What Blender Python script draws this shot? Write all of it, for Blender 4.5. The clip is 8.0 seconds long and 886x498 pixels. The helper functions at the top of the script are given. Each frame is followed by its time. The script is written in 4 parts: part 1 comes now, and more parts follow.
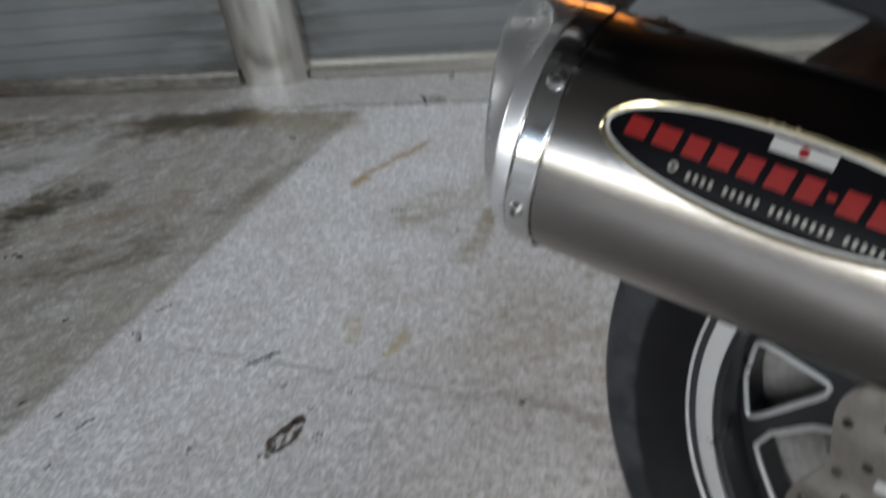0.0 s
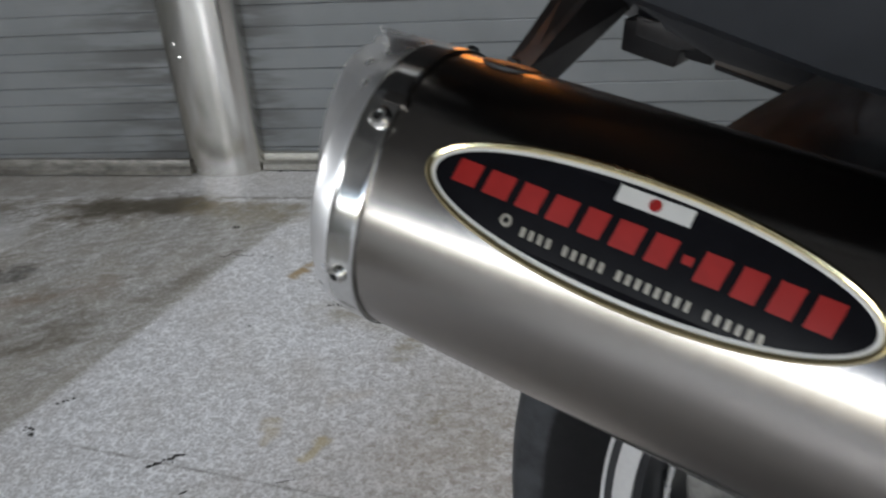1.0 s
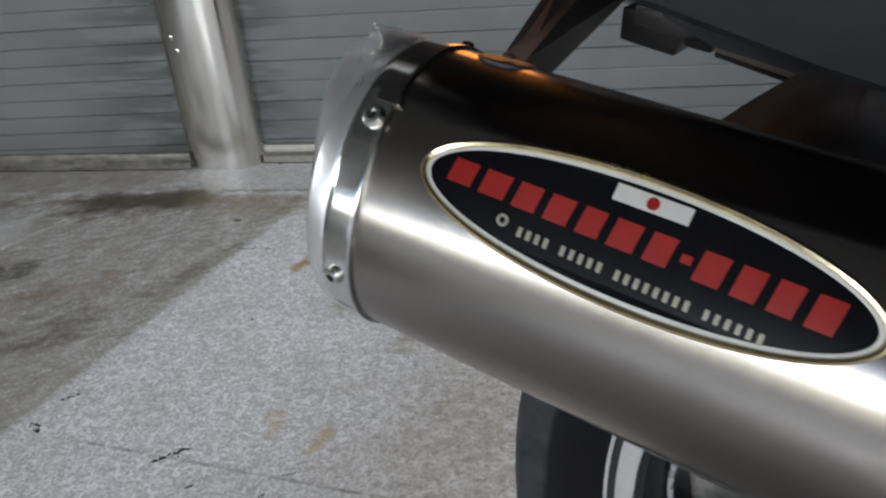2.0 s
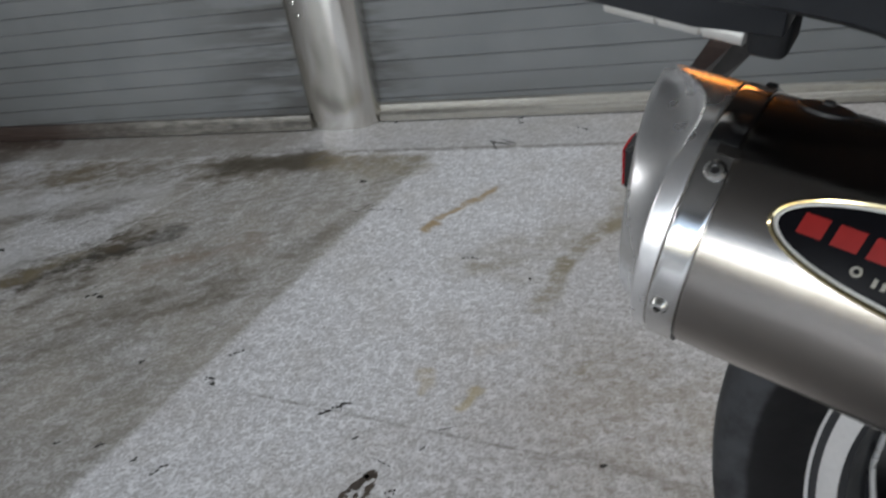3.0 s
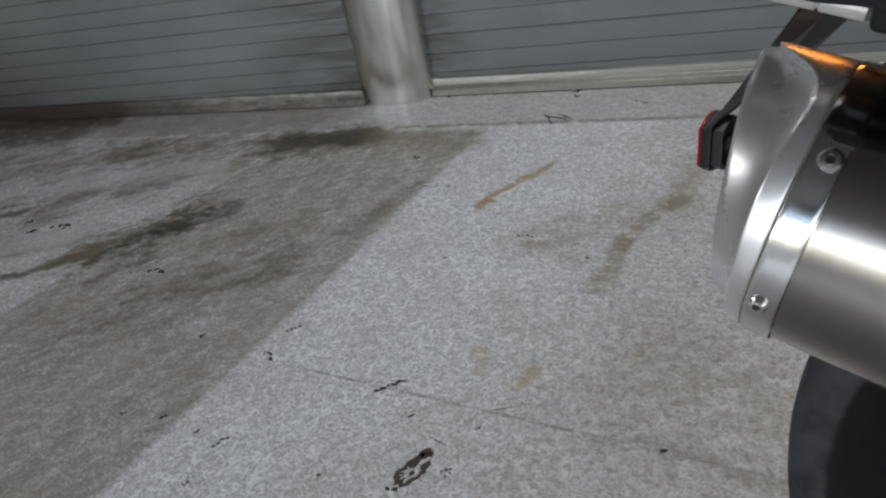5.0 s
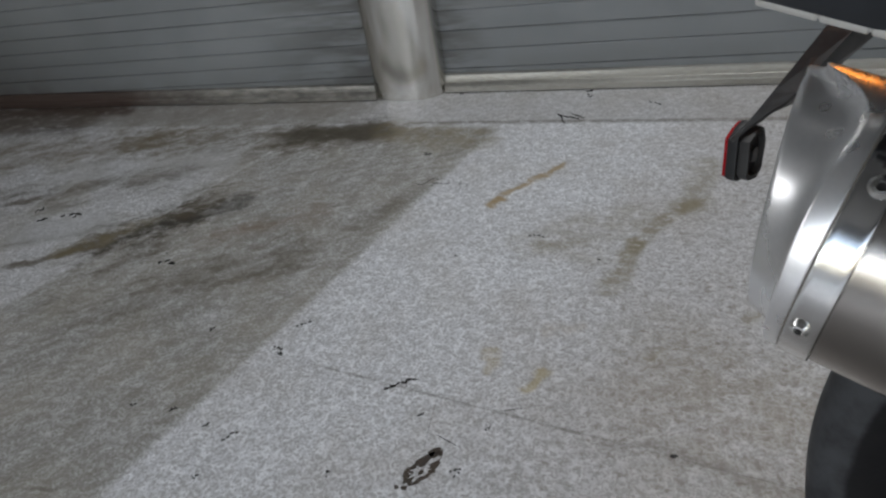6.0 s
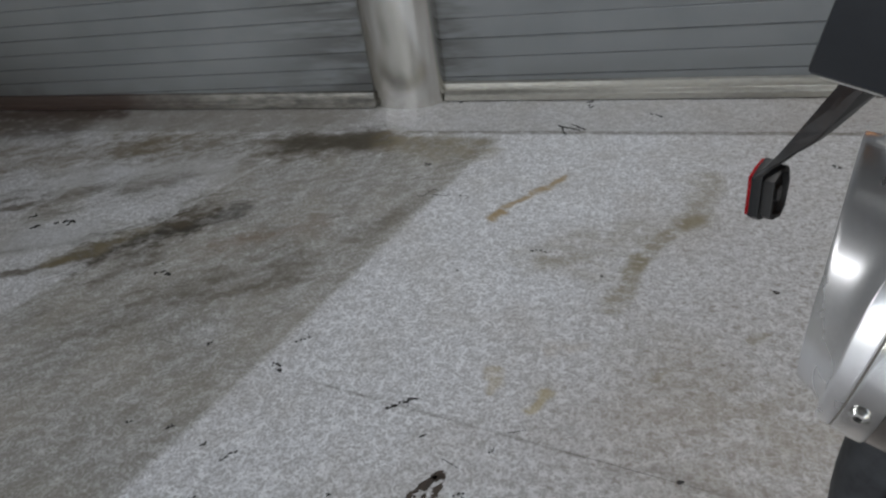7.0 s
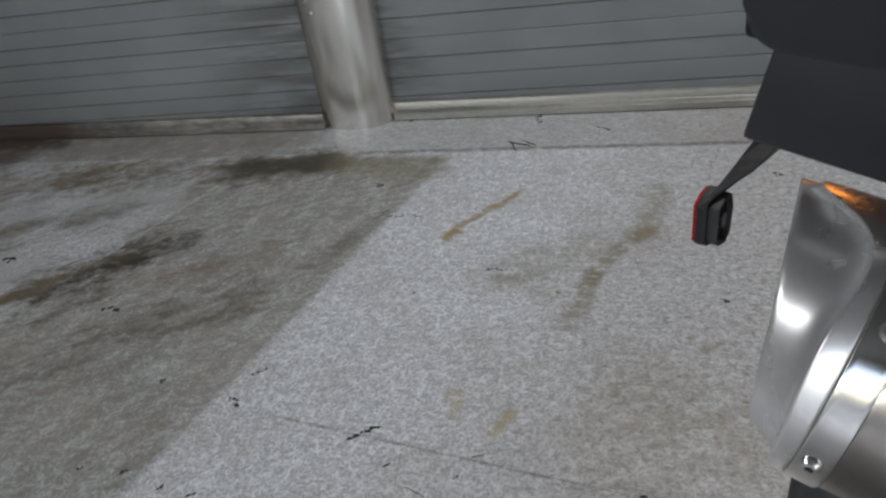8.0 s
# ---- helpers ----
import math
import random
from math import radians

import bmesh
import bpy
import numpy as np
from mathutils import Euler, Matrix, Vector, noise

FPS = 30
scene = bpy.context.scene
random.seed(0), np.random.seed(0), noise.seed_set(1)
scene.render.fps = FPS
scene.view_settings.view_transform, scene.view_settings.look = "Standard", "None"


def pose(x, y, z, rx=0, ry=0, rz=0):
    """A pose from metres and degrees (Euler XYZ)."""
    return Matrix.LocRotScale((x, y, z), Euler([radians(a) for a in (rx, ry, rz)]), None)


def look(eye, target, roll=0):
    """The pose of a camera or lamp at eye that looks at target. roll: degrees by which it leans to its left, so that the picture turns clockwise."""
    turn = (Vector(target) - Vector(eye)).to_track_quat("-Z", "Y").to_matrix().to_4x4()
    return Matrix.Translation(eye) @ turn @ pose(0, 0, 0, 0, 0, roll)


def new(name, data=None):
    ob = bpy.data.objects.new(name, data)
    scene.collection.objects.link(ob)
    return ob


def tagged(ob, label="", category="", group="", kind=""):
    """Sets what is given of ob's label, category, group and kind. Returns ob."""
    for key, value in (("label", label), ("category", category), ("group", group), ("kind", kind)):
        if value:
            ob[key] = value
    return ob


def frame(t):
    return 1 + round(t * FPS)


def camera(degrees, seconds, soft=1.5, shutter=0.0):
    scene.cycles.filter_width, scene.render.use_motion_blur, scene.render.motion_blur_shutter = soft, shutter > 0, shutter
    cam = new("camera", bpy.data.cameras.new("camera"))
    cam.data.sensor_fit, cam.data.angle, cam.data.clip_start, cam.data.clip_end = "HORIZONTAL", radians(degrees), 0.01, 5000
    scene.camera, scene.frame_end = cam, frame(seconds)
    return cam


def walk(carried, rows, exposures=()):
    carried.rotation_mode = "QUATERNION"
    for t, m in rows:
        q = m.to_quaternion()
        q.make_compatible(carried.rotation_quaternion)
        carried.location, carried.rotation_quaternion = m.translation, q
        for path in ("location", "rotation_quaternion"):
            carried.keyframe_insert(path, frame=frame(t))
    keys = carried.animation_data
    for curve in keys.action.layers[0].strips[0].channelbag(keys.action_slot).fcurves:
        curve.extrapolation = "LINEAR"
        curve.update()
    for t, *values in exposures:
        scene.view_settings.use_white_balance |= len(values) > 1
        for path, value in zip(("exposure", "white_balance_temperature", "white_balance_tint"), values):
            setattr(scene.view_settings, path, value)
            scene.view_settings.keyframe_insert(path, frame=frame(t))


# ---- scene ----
cam = camera(65.47, 8.0, soft=2.3, shutter=0.5)
PATH = [
    (0, (0.5488, -1.5420, 0.6685), (0.2710, 0.0160, -0.5545), -6.65),
    (0.2, (0.5610, -1.5382, 0.6626), (0.2906, 0.1147, -0.4304), -3.84),
    (0.5, (0.5872, -1.5425, 0.6399), (0.3573, 0.1461, -0.4069), -1.80),
    (1, (0.5939, -1.5057, 0.6279), (0.3996, 0.2295, -0.3475), -2.38),
    (1.2, (0.6004, -1.5089, 0.6219), (0.4551, 0.2194, -0.3741), -2.32),
    (2.3, (0.5874, -1.5009, 0.6367), (0.3430, 0.2084, -0.3726), -3.92),
    (2.5, (0.5667, -1.5089, 0.6444), (0.2848, 0.1858, -0.3796), -4.41),
    (3, (0.5175, -1.5196, 0.6786), (0.0860, 0.0768, -0.4463), -8.59),
    (3.5, (0.5158, -1.5157, 0.6756), (0.0464, 0.0453, -0.4832), -10.34),
    (4, (0.5058, -1.5162, 0.6805), (-0.0011, 0.0182, -0.4978), -11.35),
    (4.5, (0.5008, -1.5099, 0.6827), (-0.0407, 0.0102, -0.4988), -11.67),
    (5, (0.5034, -1.5097, 0.6794), (-0.0605, 0.0134, -0.4877), -11.24),
    (6.5, (0.4797, -1.5012, 0.6933), (-0.0859, 0.0069, -0.4923), -9.78),
    (7, (0.4713, -1.4866, 0.7009), (-0.0791, 0.0276, -0.4840), -9.22),
    (7.5, (0.4729, -1.4815, 0.7063), (-0.0368, 0.0489, -0.4761), -9.27),
    (8, (0.4728, -1.4720, 0.7133), (0.0413, 0.0867, -0.4632), -9.12),
]
walk(cam, [(t, look(eye, target, roll)) for t, eye, target, roll in PATH],
     exposures=[(0, 0.20), (1, 0.33), (2.5, 0.34), (4, 0.17), (8, 0.16)])

# ---- light: daylight through the wide entrance, and the sky beyond it ----
world = bpy.data.worlds.new("sky")
scene.world = world
world.use_nodes = True
wn = world.node_tree
sky = wn.nodes.new("ShaderNodeTexSky")
sky.sky_type, sky.sun_disc = "NISHITA", False
sky.sun_elevation, sky.sun_rotation = radians(40), radians(160)
wn.links.new(sky.outputs[0], wn.nodes["Background"].inputs[0])
wn.nodes["Background"].inputs[1].default_value = 0.15


def lamp(name, kind, m, energy, color=(1, 1, 1), **sizes):
    data = bpy.data.lights.new(name, kind)
    data.energy, data.color = energy, color
    if kind == "AREA":
        data.shape, data.size, data.size_y = "RECTANGLE", sizes["w"], sizes["h"]
    else:
        data.angle = sizes["angle"]
    ob = new(name, data)
    ob.matrix_world = m
    return ob


lamp("entrance_daylight", "AREA", look((-4.35, -5.6, 1.20), (-4.25, 0, 0.9)), 68, (0.97, 0.98, 1.0), w=6.2, h=0.40)
# brighter end of the entrance, added for the streak on the post
lamp("entrance_bright_end", "AREA", look((-0.55, -5.6, 1.20), (-0.53, 0, 0.9)), 26, (0.97, 0.98, 1.0), w=1.1, h=0.40)
# added overhead fill for floor and shutters; the roof opening is invented
lamp("overhead_fill", "AREA", look((1.40, -0.28, 2.66), (1.40, -0.2801, 0)), 34, (0.95, 0.98, 1.0), w=1.7, h=0.36)
# added fill that makes the bright patch on the silencer's end cap
lamp("cap_highlight_fill", "AREA", look((-1.72, -1.80, 1.12), (0, -1.80, 1.12)), 7.0, (0.97, 0.98, 1.0), w=1.1, h=0.27)
lamp("sun", "SUN", look((0, -6, 8), (0, -9, 0)), 2.0, (1, 0.97, 0.93), angle=radians(12))
scene.view_settings.exposure = 0.0


# ---- materials ----
def material(name, color, rough=0.5, metal=0.0, spec=0.5):
    m = bpy.data.materials.new(name)
    m.use_nodes = True
    b = m.node_tree.nodes["Principled BSDF"]
    b.inputs["Base Color"].default_value = (*color, 1)
    b.inputs["Roughness"].default_value = rough
    b.inputs["Metallic"].default_value = metal
    b.inputs["Specular IOR Level"].default_value = spec
    return m


class Nodes:
    """Short hands for building a node tree."""

    def __init__(self, m):
        self.t = m.node_tree
        self.b = self.t.nodes["Principled BSDF"]

    def add(self, kind, **inputs):
        n = self.t.nodes.new(kind)
        for k, v in inputs.items():
            self.put(n, k.replace("_", " "), v)
        return n

    def put(self, n, key, v):
        slot = n.inputs[int(key)] if key.isdigit() else n.inputs[key]
        if isinstance(v, bpy.types.NodeSocket):
            self.t.links.new(v, slot)
        else:
            slot.default_value = v

    def math(self, op, a, b=0.0, c=0.0, clamp=False):
        n = self.t.nodes.new("ShaderNodeMath")
        n.operation, n.use_clamp = op, clamp
        for i, v in enumerate((a, b, c)):
            self.put(n, str(i), v)
        return n.outputs[0]

    def coord(self, kind="Object"):
        return self.t.nodes.new("ShaderNodeTexCoord").outputs[kind]

    def where(self):
        return self.t.nodes.new("ShaderNodeNewGeometry").outputs["Position"]

    def scaled(self, vec, s):
        n = self.t.nodes.new("ShaderNodeMapping")
        self.put(n, "Vector", vec)
        n.inputs["Scale"].default_value = s
        return n.outputs[0]

    def noise(self, vec, scale, detail=4.0, rough=0.55):
        n = self.add("ShaderNodeTexNoise", Vector=vec, Scale=scale, Detail=detail, Roughness=rough)
        return n.outputs["Fac"]

    def step(self, v, a, b, lo=0.0, hi=1.0):
        n = self.t.nodes.new("ShaderNodeMapRange")
        n.interpolation_type = "SMOOTHSTEP"
        for k, x in zip(("Value", "From Min", "From Max", "To Min", "To Max"), (v, a, b, lo, hi)):
            self.put(n, k, x)
        return n.outputs[0]

    def mix(self, f, a, b, kind="MIX"):
        n = self.t.nodes.new("ShaderNodeMix")
        n.data_type, n.blend_type = "RGBA", kind
        self.put(n, "0", f)
        for i, v in ((6, a), (7, b)):
            self.put(n, str(i), v if isinstance(v, bpy.types.NodeSocket) else (*v, 1))
        return n.outputs[2]

    def bump(self, height, strength, distance):
        n = self.add("ShaderNodeBump", Height=height, Strength=strength, Distance=distance)
        self.t.links.new(n.outputs[0], self.b.inputs["Normal"])


def rubbed(name, color, rough, metal=0.0, vary=0.25, scale=40.0, bump=0.15, rvar=0.12, stretch=(1, 1, 1), spec=0.5):
    """A surface with blotches, fine grain and uneven gloss."""
    m = material(name, color, rough, metal, spec)
    n = Nodes(m)
    v = n.scaled(n.coord(), stretch)
    big, fine = n.noise(v, scale * 0.25), n.noise(v, scale * 4)
    both = n.math("ADD", n.math("MULTIPLY", big, 0.6), n.math("MULTIPLY", fine, 0.4))
    lo = [c * (1 - vary) for c in color]
    hi = [min(1, c * (1 + vary)) for c in color]
    n.put(n.b, "Base Color", n.mix(n.step(both, 0.35, 0.65), lo, hi))
    n.put(n.b, "Roughness", n.step(big, 0.3, 0.7, max(0.03, rough - rvar), rough + rvar))
    n.bump(fine, bump, 0.0006)
    return m


M = {}
M["can"] = rubbed("brushed_titanium", (0.33, 0.31, 0.29), 0.23, 1.0, 0.015, 60, 0.002, 0.012, (1, 30, 1))
n = Nodes(M["can"])
way = n.t.nodes.new("ShaderNodeTangent")
way.direction_type, way.axis = "RADIAL", "Y"
n.put(n.b, "Tangent", way.outputs[0])
n.put(n.b, "Anisotropic", 0.5)
n.put(n.b, "Anisotropic Rotation", 0.25)
M["cap"] = rubbed("satin_cast_aluminium", (0.80, 0.80, 0.81), 0.28, 0.82, 0.03, 120, 0.0, 0.02)
M["band"] = rubbed("polished_steel", (0.74, 0.74, 0.73), 0.13, 1.0, 0.04, 60, 0.03, 0.04)
M["steel"] = rubbed("stainless_post", (0.72, 0.705, 0.67), 0.19, 1.0, 0.05, 18, 0.02, 0.015, (1, 1, 0.25))
M["stalk"] = rubbed("satin_silver_paint", (0.62, 0.62, 0.60), 0.38, 0.45, 0.05, 80, 0.03, 0.05)
M["chrome"] = rubbed("satin_chrome", (0.78, 0.78, 0.76), 0.2, 1.0, 0.04, 80, 0.03, 0.05)
M["cast"] = rubbed("paled_rim_grey", (0.30, 0.29, 0.27), 0.6, 0.0, 0.3, 50, 0.3)
M["edge"] = rubbed("bare_grey_plastic", (0.16, 0.145, 0.13), 0.5, 0.0, 0.15, 60, 0.1)
M["dark"] = rubbed("dark_recess", (0.01, 0.01, 0.011), 0.6, 0.0, 0.2, 60)
M["plastic"] = rubbed("black_moulded_plastic", (0.014, 0.015, 0.017), 0.5, 0.0, 0.2, 60, 0.2, spec=0.25)
M["cowl"] = rubbed("dark_grey_cowl", (0.015, 0.0175, 0.022), 0.42, 0.0, 0.15, 40, 0.15)
M["iron"] = rubbed("grey_black_painted_steel", (0.028, 0.029, 0.031), 0.42, 0.0, 0.2, 60)
M["rubber"] = rubbed("tyre_rubber", (0.022, 0.023, 0.025), 0.62, 0.0, 0.25, 90, 0.3, spec=0.3)
n = Nodes(M["rubber"])
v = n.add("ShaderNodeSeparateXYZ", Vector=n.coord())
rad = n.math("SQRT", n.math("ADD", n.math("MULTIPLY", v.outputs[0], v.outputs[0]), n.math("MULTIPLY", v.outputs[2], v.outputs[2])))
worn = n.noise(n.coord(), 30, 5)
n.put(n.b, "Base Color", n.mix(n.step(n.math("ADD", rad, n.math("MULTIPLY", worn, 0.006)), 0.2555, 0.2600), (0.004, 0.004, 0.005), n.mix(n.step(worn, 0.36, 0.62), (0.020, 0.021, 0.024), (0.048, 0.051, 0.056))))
M["rim"] = rubbed("dark_rim_paint", (0.026, 0.027, 0.030), 0.35, 0.0, 0.2, 60)
M["lip"] = rubbed("polished_rim_lip", (0.82, 0.82, 0.82), 0.35, 0.55, 0.04, 60, 0.03)
M["disc"] = rubbed("brake_disc_steel", (0.50, 0.47, 0.42), 0.38, 1.0, 0.12, 120, 0.1)
M["badge"] = rubbed("black_badge", (0.006, 0.006, 0.008), 0.36, 0.0, 0.2, 60, 0.02, spec=0.1)
M["white"] = rubbed("white_print", (0.75, 0.75, 0.73), 0.4, 0.0, 0.04, 60, 0.02)
M["red"] = rubbed("red_print", (0.33, 0.015, 0.013), 0.4, 0.0, 0.1, 60, 0.02)
M["silver"] = rubbed("grey_print", (0.36, 0.34, 0.29), 0.4, 0.0, 0.1, 60, 0.02)
M["gold"] = rubbed("gilt_bead", (0.80, 0.68, 0.40), 0.17, 1.0, 0.1, 90, 0.1)
M["lens_red"] = rubbed("red_reflector", (0.30, 0.01, 0.015), 0.25, 0.0, 0.1, 200, 0.1)
M["amber"] = rubbed("amber_lens", (0.85, 0.22, 0.02), 0.25, 0.0, 0.08, 80, 0.05)
glow = M["amber"].node_tree.nodes["Principled BSDF"]
glow.inputs["Emission Color"].default_value = (1.0, 0.33, 0.06, 1)
glow.inputs["Emission Strength"].default_value = 4.2
M["rail"] = rubbed("aluminium_rail", (0.38, 0.37, 0.34), 0.52, 1.0, 0.15, 14, 0.1, 0.1, (1, 1, 4))
M["ceiling"] = rubbed("dark_ceiling", (0.10, 0.10, 0.10), 0.8, 0.0, 0.15, 6)
M["wall"] = rubbed("plaster_wall", (0.30, 0.30, 0.29), 0.85, 0.0, 0.12, 8, 0.3)
M["scuff"] = rubbed("black_rubber_scuff", (0.03, 0.028, 0.026), 0.8, 0.0, 0.3, 200)
M["dirt"] = rubbed("dried_brown_dirt", (0.062, 0.048, 0.038), 0.85, 0.0, 0.4, 160, 0.3)
M["paving"] = rubbed("pale_bounce_ground", (0.33, 0.32, 0.30), 0.9, 0.0, 0.15, 30, 0.5)


def shutter_paint():
    m = material("grey_shutter_paint", (0.33, 0.35, 0.37), 0.5)
    n = Nodes(m)
    p = n.where()
    sep = n.add("ShaderNodeSeparateXYZ", Vector=p)
    x, z = sep.outputs[0], sep.outputs[2]
    streak = n.noise(n.scaled(p, (2.0, 1, 12)), 2.2, 4)
    cloud = n.noise(n.scaled(p, (1, 1, 1)), 5.0, 4)
    # grime beside the post and low down, in sideways smears
    left = n.math("MULTIPLY", n.step(x, -0.52, -0.17), n.step(x, -0.1, -0.05, 1, 0))
    right = n.step(x, 0.015, 0.15, 1, 0)
    near = n.math("MULTIPLY", n.math("MAXIMUM", left, n.math("MULTIPLY", right, n.step(x, -0.05, 0.0))), n.step(streak, 0.38, 0.60))
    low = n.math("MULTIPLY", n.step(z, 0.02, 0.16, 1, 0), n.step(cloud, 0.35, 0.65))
    # light falloff towards the far left put into the paint, strongest low down
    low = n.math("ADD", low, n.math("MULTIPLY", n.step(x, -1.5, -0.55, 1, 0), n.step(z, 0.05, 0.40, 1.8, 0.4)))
    grime_and_shade = n.math("ADD", n.math("MULTIPLY", near, 0.68), n.math("MULTIPLY", low, 0.36), clamp=True)
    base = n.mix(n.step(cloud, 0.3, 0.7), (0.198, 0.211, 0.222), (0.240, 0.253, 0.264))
    n.put(n.b, "Base Color", n.mix(grime_and_shade, base, (0.055, 0.053, 0.048)))
    n.put(n.b, "Roughness", n.step(cloud, 0.3, 0.7, 0.42, 0.58))
    n.bump(n.noise(p, 60), 0.12, 0.002)
    return m


M["shutter"] = shutter_paint()


def warp_small(n, vec):
    """Shake a place by a few millimetres."""
    w = n.add("ShaderNodeTexNoise", Vector=vec, Scale=160.0, Detail=2.0)
    m = n.add("ShaderNodeVectorMath")
    m.operation = "MULTIPLY_ADD"
    n.put(m, "0", w.outputs["Color"])
    n.put(m, "1", (0.006, 0.006, 0))
    n.put(m, "2", vec)
    return m.outputs[0]


def floor_vinyl():
    """Flecked vinyl with the dirty lane, stains and drip marks that lie on it."""
    m = material("flecked_vinyl", (0.5, 0.5, 0.5), 0.5)
    n = Nodes(m)
    p = n.where()
    flat = n.scaled(p, (1, 1, 0))
    wob = n.add("ShaderNodeTexNoise", Vector=flat, Scale=14.0, Detail=5.0)
    shift = n.add("ShaderNodeVectorMath")
    shift.operation = "MULTIPLY_ADD"
    n.put(shift, "0", wob.outputs["Color"])
    n.put(shift, "1", (0.07, 0.07, 0))
    n.put(shift, "2", flat)
    back = n.add("ShaderNodeVectorMath")
    back.operation = "SUBTRACT"
    n.put(back, "0", shift.outputs[0])
    n.put(back, "1", (0.035, 0.035, 0))
    warped = back.outputs[0]

    # flecks: pale wandering flakes over a grey ground, with a few darker chips
    curl = n.noise(warp_small(n, flat), 92, 1.5, 0.5)
    gate = n.noise(flat, 70, 1.0, 0.5)
    worm = n.math("MULTIPLY", n.step(n.math("ABSOLUTE", n.math("SUBTRACT", curl, 0.5)), 0.02, 0.075, 1, 0), n.step(gate, 0.40, 0.58))
    v1 = n.add("ShaderNodeTexVoronoi", Vector=n.scaled(flat, (1, 1.25, 1)), Scale=150.0)
    c1 = n.add("ShaderNodeSeparateColor", Color=v1.outputs["Color"]).outputs[0]
    soft = n.noise(flat, 230, 2, 0.5)
    chips = n.math("ADD", n.math("MULTIPLY", c1, 0.45), n.math("MULTIPLY", n.step(soft, 0.33, 0.67), 0.55))
    fleck = n.mix(n.step(chips, 0.15, 0.85), (0.400, 0.396, 0.400), (0.640, 0.645, 0.665))
    fleck = n.mix(n.math("MULTIPLY", worm, 0.62), fleck, (0.88, 0.89, 0.91))
    fleck = n.mix(n.step(n.noise(flat, 240, 2), 0.57, 0.68, 0, 0.36), fleck, (0.24, 0.23, 0.225))

    sep = n.add("ShaderNodeSeparateXYZ", Vector=flat)
    x, y = sep.outputs[0], sep.outputs[1]
    wsep = n.add("ShaderNodeSeparateXYZ", Vector=warped)
    cloud = n.noise(flat, 7.0, 6, 0.6)
    along = n.math("ADD", n.math("MULTIPLY", x, 0.315), n.math("MULTIPLY", y, 0.95))
    across = n.math("ADD", n.math("MULTIPLY", x, 0.95), n.math("MULTIPLY", y, -0.315))
    lanes = n.add("ShaderNodeCombineXYZ", X=n.math("MULTIPLY", across, 3.2), Y=along).outputs[0]
    smear = n.noise(lanes, 9.0, 6, 0.62)
    blotch = n.noise(n.scaled(flat, (1, 1.6, 1)), 26.0, 6, 0.65)
    fine = n.noise(flat, 160.0, 3)
    # trodden streaks run aslant to the lane
    run = n.math("ADD", n.math("MULTIPLY", wsep.outputs[0], 0.88), n.math("MULTIPLY", wsep.outputs[1], 0.48))
    side = n.math("ADD", n.math("MULTIPLY", wsep.outputs[0], -0.48), n.math("MULTIPLY", wsep.outputs[1], 0.88))
    drag = n.add("ShaderNodeCombineXYZ", X=n.math("MULTIPLY", run, 0.22), Y=side).outputs[0]
    streaks = n.noise(drag, 26.0, 6, 0.65)
    wisps = n.noise(drag, 85.0, 4, 0.6)
    frayed = n.noise(n.scaled(drag, (2.2, 1, 1)), 48.0, 5, 0.7)

    # the lane of trodden dirt between two straight edges, and the soiled corner past it
    edge = n.math("ADD", across, n.math("MULTIPLY", n.math("SUBTRACT", fine, 0.5), 0.02))
    west = n.math("ADD", n.math("MULTIPLY", x, 0.901), n.math("MULTIPLY", y, -0.434))
    west = n.math("ADD", west, n.math("MULTIPLY", n.math("SUBTRACT", fine, 0.5), 0.02))
    lane = n.math("MULTIPLY", n.step(west, -0.176, -0.162), n.step(edge, 0.211, 0.231, 1, 0))
    lane = n.math("MULTIPLY", lane, n.step(wsep.outputs[1], -0.22, -0.16, 1, 0))
    body = n.math("ADD", n.step(smear, 0.3, 0.66, 0.62, 0.92), n.step(wisps, 0.35, 0.65, -0.12, 0.16))
    body = n.math("ADD", body, n.step(soft, 0.35, 0.65, 0.04, -0.05))
    body = n.math("SUBTRACT", body, n.math("MULTIPLY", worm, 0.09))
    lane_dirt = n.math("MULTIPLY", lane, body, clamp=True)
    past = n.step(west, -0.176, -0.162, 1, 0)
    beyond = n.math("MULTIPLY", past, n.step(n.math("ADD", n.math("MULTIPLY", cloud, 0.55), n.math("MULTIPLY", streaks, 0.45)), 0.42, 0.62, 0.24, 0.78))
    dirt = n.math("MAXIMUM", lane_dirt, beyond)
    grey_brown = n.mix(n.step(cloud, 0.35, 0.65), (0.162, 0.146, 0.114), (0.196, 0.178, 0.138))
    color = n.mix(n.math("MULTIPLY", dirt, 0.80), fleck, grey_brown)
    # darker drags of dirt inside the lane and past it
    soiled = n.math("MAXIMUM", lane, n.math("MULTIPLY", past, 0.8))
    heavy = n.math("MULTIPLY", n.step(streaks, 0.56, 0.70), n.step(cloud, 0.40, 0.58, 0.15, 1.0))
    color = n.mix(n.math("MULTIPLY", n.math("MULTIPLY", soiled, heavy), 0.62), color, (0.060, 0.050, 0.034))
    pale = n.math("MULTIPLY", n.step(wisps, 0.66, 0.74), n.step(streaks, 0.45, 0.55))
    color = n.mix(n.math("MULTIPLY", n.math("MULTIPLY", lane, pale), 0.4), color, (0.36, 0.33, 0.28))
    # the strip along the shutters is greyer
    strip = n.math("MULTIPLY", n.step(y, SEAM_Y - 0.002, SEAM_Y + 0.002), n.step(blotch, 0.3, 0.7, 0.28, 0.52))
    color = n.mix(strip, color, (0.25, 0.235, 0.215))
